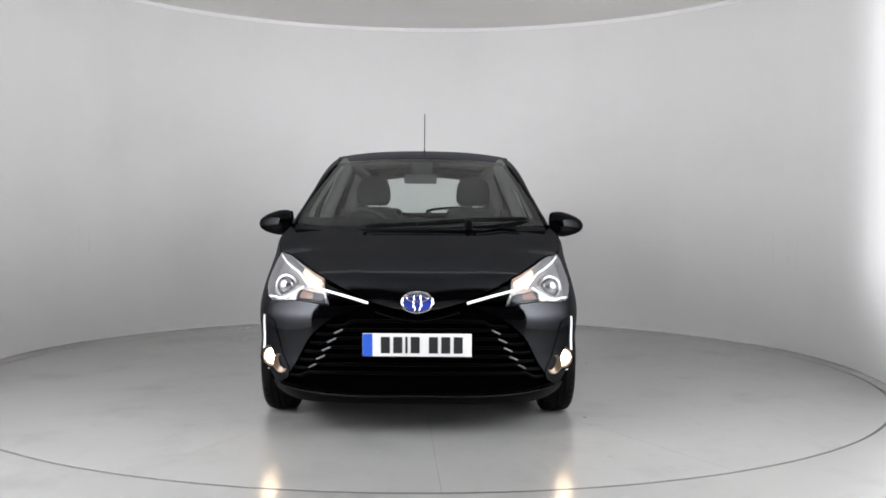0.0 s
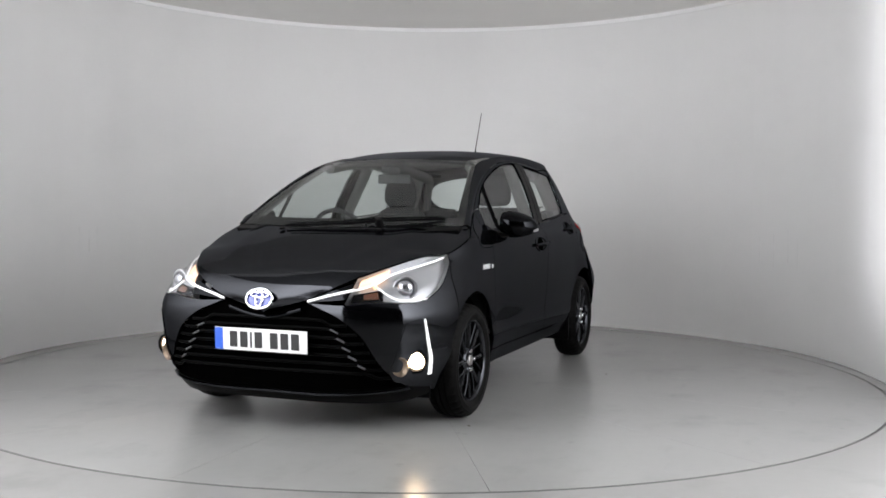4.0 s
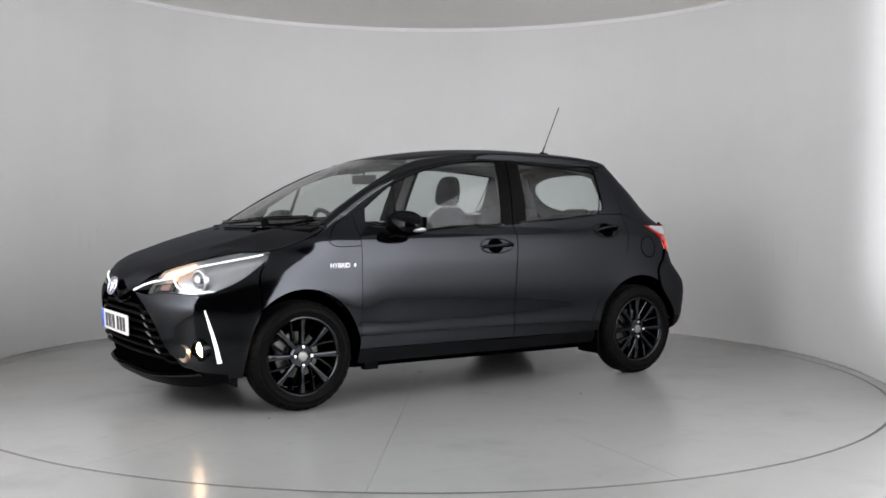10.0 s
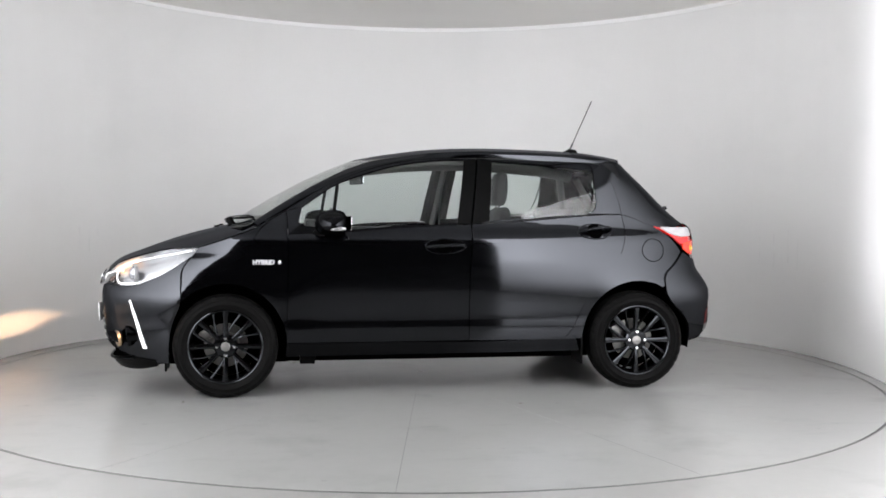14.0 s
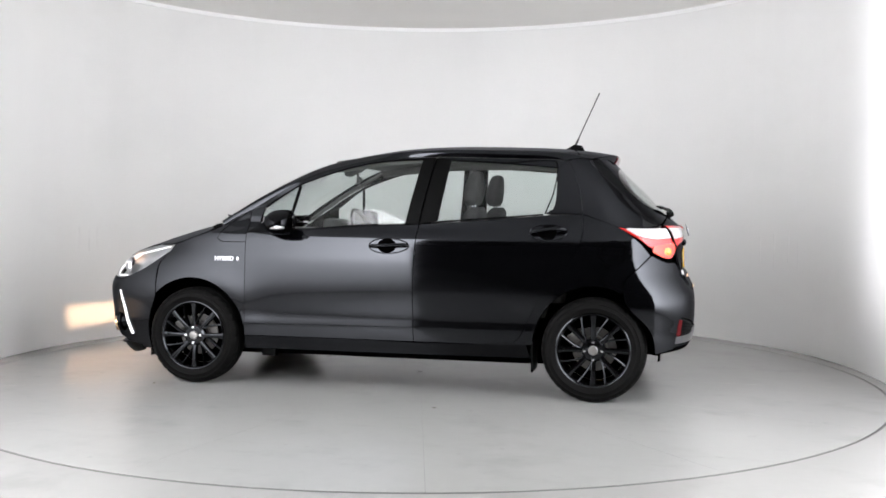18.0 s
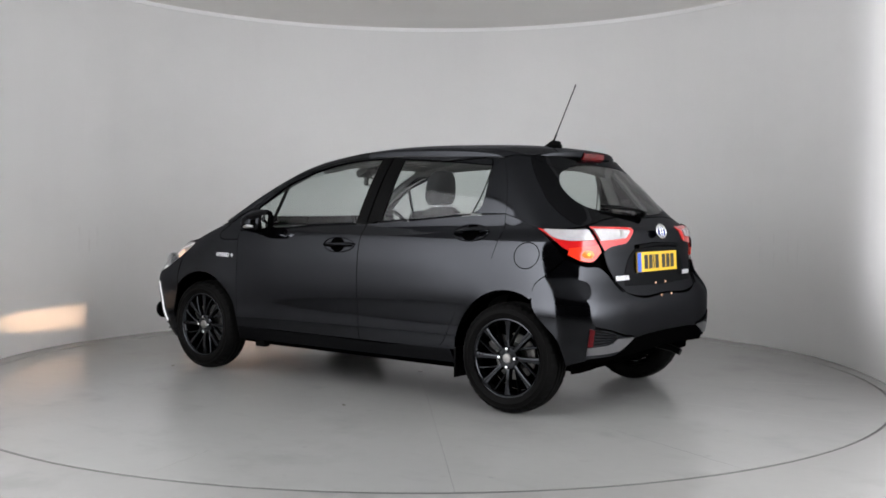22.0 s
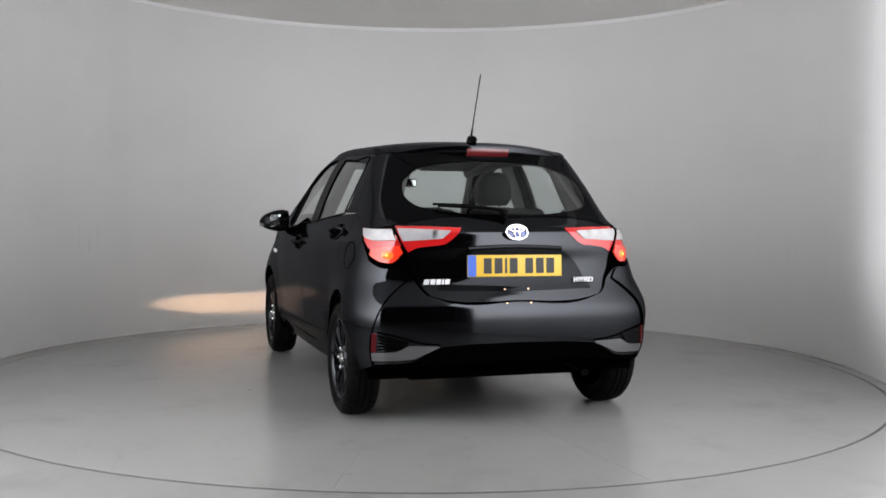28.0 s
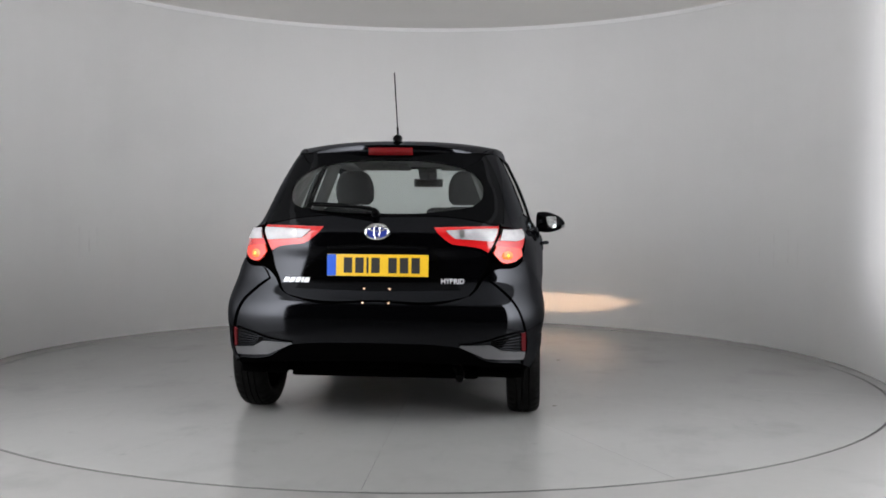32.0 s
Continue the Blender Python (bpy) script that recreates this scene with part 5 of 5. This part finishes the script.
def build_fittings():
    for sg in (1, -1):
        flip = np.array([1, sg, 1])
        # door mirror: arm, rounded cap, lower half, indicator strip and glass
        n, rows = 24, 9
        prof = [(0.785, 0.03, 0.038), (0.795, 0.085, 0.068), (0.83, 0.1, 0.077), (0.87, 0.1, 0.076), (0.91, 0.094, 0.067), (0.95, 0.08, 0.052), (0.98, 0.052, 0.032), (0.992, 0.02, 0.012), (0.996, 0.003, 0.003)]
        v = []
        for y, rx_, rz_ in prof:
            for k in range(n):
                a = 2 * math.pi * k / n
                ca, sa = math.cos(a), math.sin(a)
                px = rx_ * np.sign(ca) * abs(ca) ** (0.9 if ca > 0 else 0.45)
                v.append((0.645 + (px if ca > 0 else px * 0.85) - 0.12 * max(0, y - 0.8) * 0.5, y, 1.025 + rz_ * np.sign(sa) * abs(sa) ** 0.8 - 0.06 * max(0, y - 0.8)))
        f = [(i * n + j, i * n + (j + 1) % n, (i + 1) * n + (j + 1) % n, (i + 1) * n + j) for i in range(rows - 1) for j in range(n)] + [tuple(range(n))]
        mir = put("door_mirror", np.array(v) * flip, f, M_GLOSS, CAR, "gloss black door mirror")
        v2, f2 = tube(np.array([(0.72, 0.755, 0.965), (0.7, 0.8, 0.962), (0.67, 0.85, 0.97)]) * flip, [0.045, 0.04, 0.035], 10, flat=0.45)
        put("mirror_arm", v2, f2, M_TRIM, mir)
        v2, f2 = tube(np.array([(0.715, 0.885, 1.0), (0.695, 0.93, 0.995), (0.655, 0.972, 0.993), (0.61, 0.985, 0.993), (0.575, 0.975, 0.992)]) * flip, [0.006, 0.011, 0.013, 0.012, 0.007], 8)
        put("indicator", v2, f2, M_REFL, mir, "clear indicator strip")
        g = np.array([[(0.552 - 0.3 * (y - 0.88), y, z) for y in np.linspace(0.82, 0.935, 8)] for z in np.linspace(0.982, 1.065, 6)])
        g[..., 1] = 0.88 + (g[..., 1] - 0.88) * (1 - 0.25 * ((g[..., 2] - 1.022) / 0.05) ** 2)
        sheet("mirror_glass", g, M_MIRROR, mir, out=(-1, 0, 0), flange=0.001, mirror=sg < 0)
        # door handles over flat black ovals that paint the shade of their cups
        for s0, z0, tilt in ((-0.036, 0.888, 0.004), (-1.0, 0.978, 0.008)):
            t = np.linspace(0, 2 * math.pi, 25)[:-1]
            ring = [on_skin(s0 + 0.124 * math.cos(k), z0 + 0.05 * math.sin(k) * (0.9 + 0.1 * math.cos(k)), 0.002) for k in t]
            v, f2 = tube(np.array(ring) * flip, 0.0035, 6, True)
            cup = put("handle_surround", v, f2, M_PAINT, CAR)
            inner = [on_skin(s0 + 0.012 + 0.058 * math.cos(k), z0 + 0.043 * math.sin(k), 0.003) for k in t] + [on_skin(s0, z0, 0.003)]
            put("handle_cup_shade", np.array(inner) * flip, [(k, (k + 1) % 24, 24) for k in range(24)], M_SHELL, cup)
            path = [on_skin(s0 + d, z0 + tilt * (-d / 0.1), o) for d, o in ((0.115, 0.004), (0.095, 0.022), (0.04, 0.032), (-0.04, 0.032), (-0.095, 0.022), (-0.118, 0.004))]
            v, f2 = tube(np.array(path) * flip, [0.01, 0.014, 0.015, 0.015, 0.015, 0.011], 10, flat=0.8)
            put("door_handle", v, f2, M_PAINT, CAR, "gloss black door handle")
    # front wipers on the cowl
    for pts in ([(1.285, -0.3, 1.012), (1.28, 0.0, 1.022), (1.23, 0.27, 1.043)], [(1.23, 0.24, 1.043), (1.185, 0.42, 1.048), (1.1, 0.6, 1.055)]):
        v, f = tube(line(pts)(np.linspace(0, 1, 12)), np.linspace(0.006, 0.009, 12), 8)
        arm = put("wiper", v, f, M_TRIM, CAR, "black windscreen wiper")
        v, f = tube(line(np.array(pts) + [0.012, 0, 0.012])(np.linspace(0.05, 0.95, 10)), 0.004, 6)
        put("wiper_blade", v, f, M_GLOSS, arm)
    dome("wiper_pivot", (1.245, 0.27, 1.02), (0.4, 0, 1), [(0.001, 0.036), (0.016, 0.033), (0.022, 0.018), (0.024, -0.02)], M_TRIM, CAR)
    for sg in (1, -1):
        block_at("washer_jet", (0.03, 0.02, 0.012), pose(1.33, 0.3 * sg, 0.995, 0, 8, 0), M_TRIM, CAR, 0.003)


def build_interior():
    # dashboard, wheel, screen mirror
    v, k = np.linspace(-1, 1, 25)[None, :], np.linspace(0, 1, 9)[:, None]
    g = np.stack([1.17 - 0.17 * v ** 2 - 0.58 * k, v * 0.66 + 0 * k, 0.985 - 0.03 * k - 0.02 * v ** 2 - 0.3 * np.clip(k - 0.7, 0, 1)], -1)
    sheet("dashboard", g, M_DASH, CAR, out=(0, 0, 1), flange=0.25, label="dark grey dashboard")
    hood = block((0.2, 0.34, 0.09), 0.03, 3)
    hood.transform(pose(0.66, -0.36, 0.985, 0, -6, 0))
    part("instrument_hood", hood, M_DASH, CAR)
    t = np.linspace(0, 2 * math.pi, 40, endpoint=False)
    m = pose(0.5, -0.36, 0.93, 0, -66, 0)
    ring = [m @ Vector((0.185 * math.cos(a), 0.185 * math.sin(a), 0)) for a in t]
    vv, f = tube(np.array([tuple(p) for p in ring]), 0.015, 8, True)
    wheel = put("steering_wheel", vv, f, M_DASH, CAR, "dark steering wheel")
    for a in (0.0, math.pi / 2, -math.pi / 2):
        vv, f = tube(np.array([tuple(m @ Vector((0, 0, -0.02))), tuple(m @ Vector((-0.175 * math.cos(a), 0.175 * math.sin(a), 0)))]), 0.016, 8)
        put("wheel_spoke", vv, f, M_DASH, wheel)
    block_at("rear_view_mirror", (0.025, 0.21, 0.06), pose(0.43, -0.01, 1.3, 0, -3, 15), M_DASH, CAR, 0.012, "dark rear-view mirror")
    block_at("sensor_housing", (0.12, 0.13, 0.05), pose(0.46, 0.0, 1.375, 0, 25, 0), M_DASH, CAR, 0.018)
    vv, f = tube([(0.43, -0.01, 1.3), (0.44, 0.0, 1.36)], 0.008, 8)
    put("mirror_stalk", vv, f, M_DASH, CAR)
    bm = block((0.004, 0.19, 0.045), 0.001, 1)
    bm.transform(pose(0.43, -0.01, 1.3, 0, -3, 15) @ pose(-0.016, 0, 0))
    part("mirror_face", bm, M_MIRROR, CAR)
    # seats
    for y in (0.36, -0.36):
        seat = soft("front_seat", [(0.05, 0.2, 0.07, 0.5), (0.12, 0.24, 0.1, 0.48), (0.0, 0.25, 0.11, 0.47), (-0.2, 0.25, 0.1, 0.45), (-0.32, 0.22, 0.06, 0.45)], y, "dark fabric front seat")
        back = slab("seat_back", y, [(-0.3, 0.45, 0.22, 0.07), (-0.34, 0.6, 0.245, 0.085), (-0.4, 0.8, 0.245, 0.08), (-0.45, 1.0, 0.215, 0.065), (-0.475, 1.1, 0.15, 0.05), (-0.48, 1.125, 0.1, 0.03)], M_SEAT, seat)
        slab("headrest", y, [(-0.455, 1.135, 0.09, 0.03), (-0.455, 1.16, 0.115, 0.045), (-0.46, 1.22, 0.122, 0.05), (-0.468, 1.29, 0.11, 0.045), (-0.475, 1.335, 0.08, 0.035), (-0.478, 1.35, 0.04, 0.015)], M_SEAT, seat)
        for d in (-0.045, 0.045):
            vv, f = tube([(-0.468, y + d, 1.09), (-0.458, y + d, 1.15)], 0.006, 8)
            put("headrest_post", vv, f, M_CHROME, seat, "chrome headrest post")
    bench = slab("rear_bench", 0, [(-0.75, 0.45, 0.58, 0.25), (-0.76, 0.55, 0.6, 0.26), (-0.78, 0.6, 0.58, 0.22)], M_SEAT, CAR, "dark fabric rear bench")
    slab("bench_back", 0, [(-1.0, 0.55, 0.6, 0.07), (-1.06, 0.8, 0.6, 0.08), (-1.12, 1.0, 0.57, 0.06), (-1.135, 1.04, 0.52, 0.03)], M_SEAT, bench)
    for y in (0.3, -0.3):
        slab("headrest", y, [(-1.12, 1.035, 0.1, 0.04), (-1.125, 1.06, 0.125, 0.05), (-1.13, 1.1, 0.12, 0.045), (-1.133, 1.118, 0.09, 0.025)], M_SEAT, bench)
    # inner pillar trims, door cards, belts
    for sg in (1, -1):
        flip = np.array([1, sg, 1])
        for pts, r in (([(1.02, 0.665, 1.03), (0.75, 0.6, 1.2), (0.42, 0.515, 1.37)], 0.022), ([(-0.2, 0.7, 1.0), (-0.26, 0.53, 1.4)], 0.04), ([(-1.2, 0.61, 1.06), (-1.12, 0.49, 1.38)], 0.05), ([(-1.41, 0.55, 1.1), (-1.235, 0.445, 1.345)], 0.03)):
            vv, f = tube(line(np.array(pts) * flip)(np.linspace(0, 1, 10)), r, 10, flat=0.5)
            put("inner_pillar", vv, f, M_LINER, CAR, "grey inner pillar trim")
        vv, f = tube(line(np.array([(0.4, 0.49, 1.375), (0.1, 0.51, 1.41), (-0.4, 0.525, 1.43), (-0.9, 0.505, 1.41), (-1.2, 0.445, 1.35)]) * flip)(np.linspace(0, 1, 20)), 0.038, 10)
        put("cant_rail", vv, f, M_LINER, CAR, "grey inner roof edge trim")
        vv, f = tube(np.array([(-0.26, 0.57, 1.35), (-0.25, 0.66, 1.1), (-0.24, 0.68, 0.6)]) * flip, 0.022, 6, flat=0.15)
        put("seat_belt", vv, f, M_STRAP, CAR, "dark grey seat belt")
        block_at("door_card", (1.0, 0.05, 0.6), pose(0.3, 0.72 * sg, 0.68), M_DASH, CAR, 0.02)
        block_at("door_card", (0.66, 0.05, 0.44), pose(-0.58, 0.69 * sg, 0.815), M_DASH, CAR, 0.02)
        block_at("side_trim", (0.32, 0.05, 0.34), pose(-1.13, 0.63 * sg, 0.94), M_DASH, CAR, 0.02)
        block_at("sun_visor", (0.15, 0.34, 0.02), pose(0.3, 0.28 * sg, 1.41, 0, 12, 0), M_LINER, CAR, 0.008)
    block_at("parcel_shelf", (0.42, 1.05, 0.02), pose(-1.4, 0, 1.0), M_DASH, CAR, 0.006)
    block_at("console", (0.9, 0.2, 0.3), pose(0.1, 0, 0.5), M_DASH, CAR, 0.04)


def slab(name, y, rows, material, parent, label=""):
    """A cushion lofted upwards: rows of (x, z, half width, half depth)."""
    n = 20
    c = line(rows)(np.linspace(0, 1, 14))
    v = []
    for x, z, w, d in c:
        for k in range(n):
            a = 2 * math.pi * k / n
            ca, sa = math.cos(a), math.sin(a)
            v.append((x + d * np.sign(ca) * abs(ca) ** 0.6, y + w * np.sign(sa) * abs(sa) ** 0.6, z))
    f = [(i * n + j, i * n + (j + 1) % n, (i + 1) * n + (j + 1) % n, (i + 1) * n + j) for i in range(13) for j in range(n)]
    f += [tuple(range(n))[::-1], tuple(13 * n + j for j in range(n))]
    return put(name, v, f, material, parent, label)


def soft(name, rows, y, label):
    """A seat cushion lofted along x: rows of (x, half width, half height, z)."""
    n = 20
    c = line(rows)(np.linspace(0, 1, 12))
    v = []
    for x, w, h, z in c:
        for k in range(n):
            a = 2 * math.pi * k / n
            ca, sa = math.cos(a), math.sin(a)
            v.append((x, y + w * np.sign(ca) * abs(ca) ** 0.6, z + h * np.sign(sa) * abs(sa) ** 0.6))
    f = [(i * n + j, i * n + (j + 1) % n, (i + 1) * n + (j + 1) % n, (i + 1) * n + j) for i in range(11) for j in range(n)]
    f += [tuple(range(n))[::-1], tuple(11 * n + j for j in range(n))]
    return put(name, v, f, M_SEAT, CAR, label)


build_body()
build_windows()
build_shell()
build_wheel()
build_front()
build_rear()
build_fittings()
build_interior()


# ---- what moves: the turntable and the car on it turn together ----
def heading(t):
    return -89.239 - 5.8648 * (0.25 + t * t if t < 0.5 else t)


def motions():
    times = [0.0, 0.25, 0.5] + [1.0 + k for k in range(32)]
    car_rows, table_rows = [], []
    for t in times:
        a = heading(t)
        c, s = math.cos(radians(a)), math.sin(radians(a))
        car_rows.append((t, pose(0.01305 * c - 0.01041 * s, 0.01305 * s + 0.01041 * c, 0, 0, 0, a)))
        table_rows.append((t, pose(0, 0, 0, 0, 0, a)))
    walk(TABLE, table_rows)
    walk(CAR, car_rows)


motions()
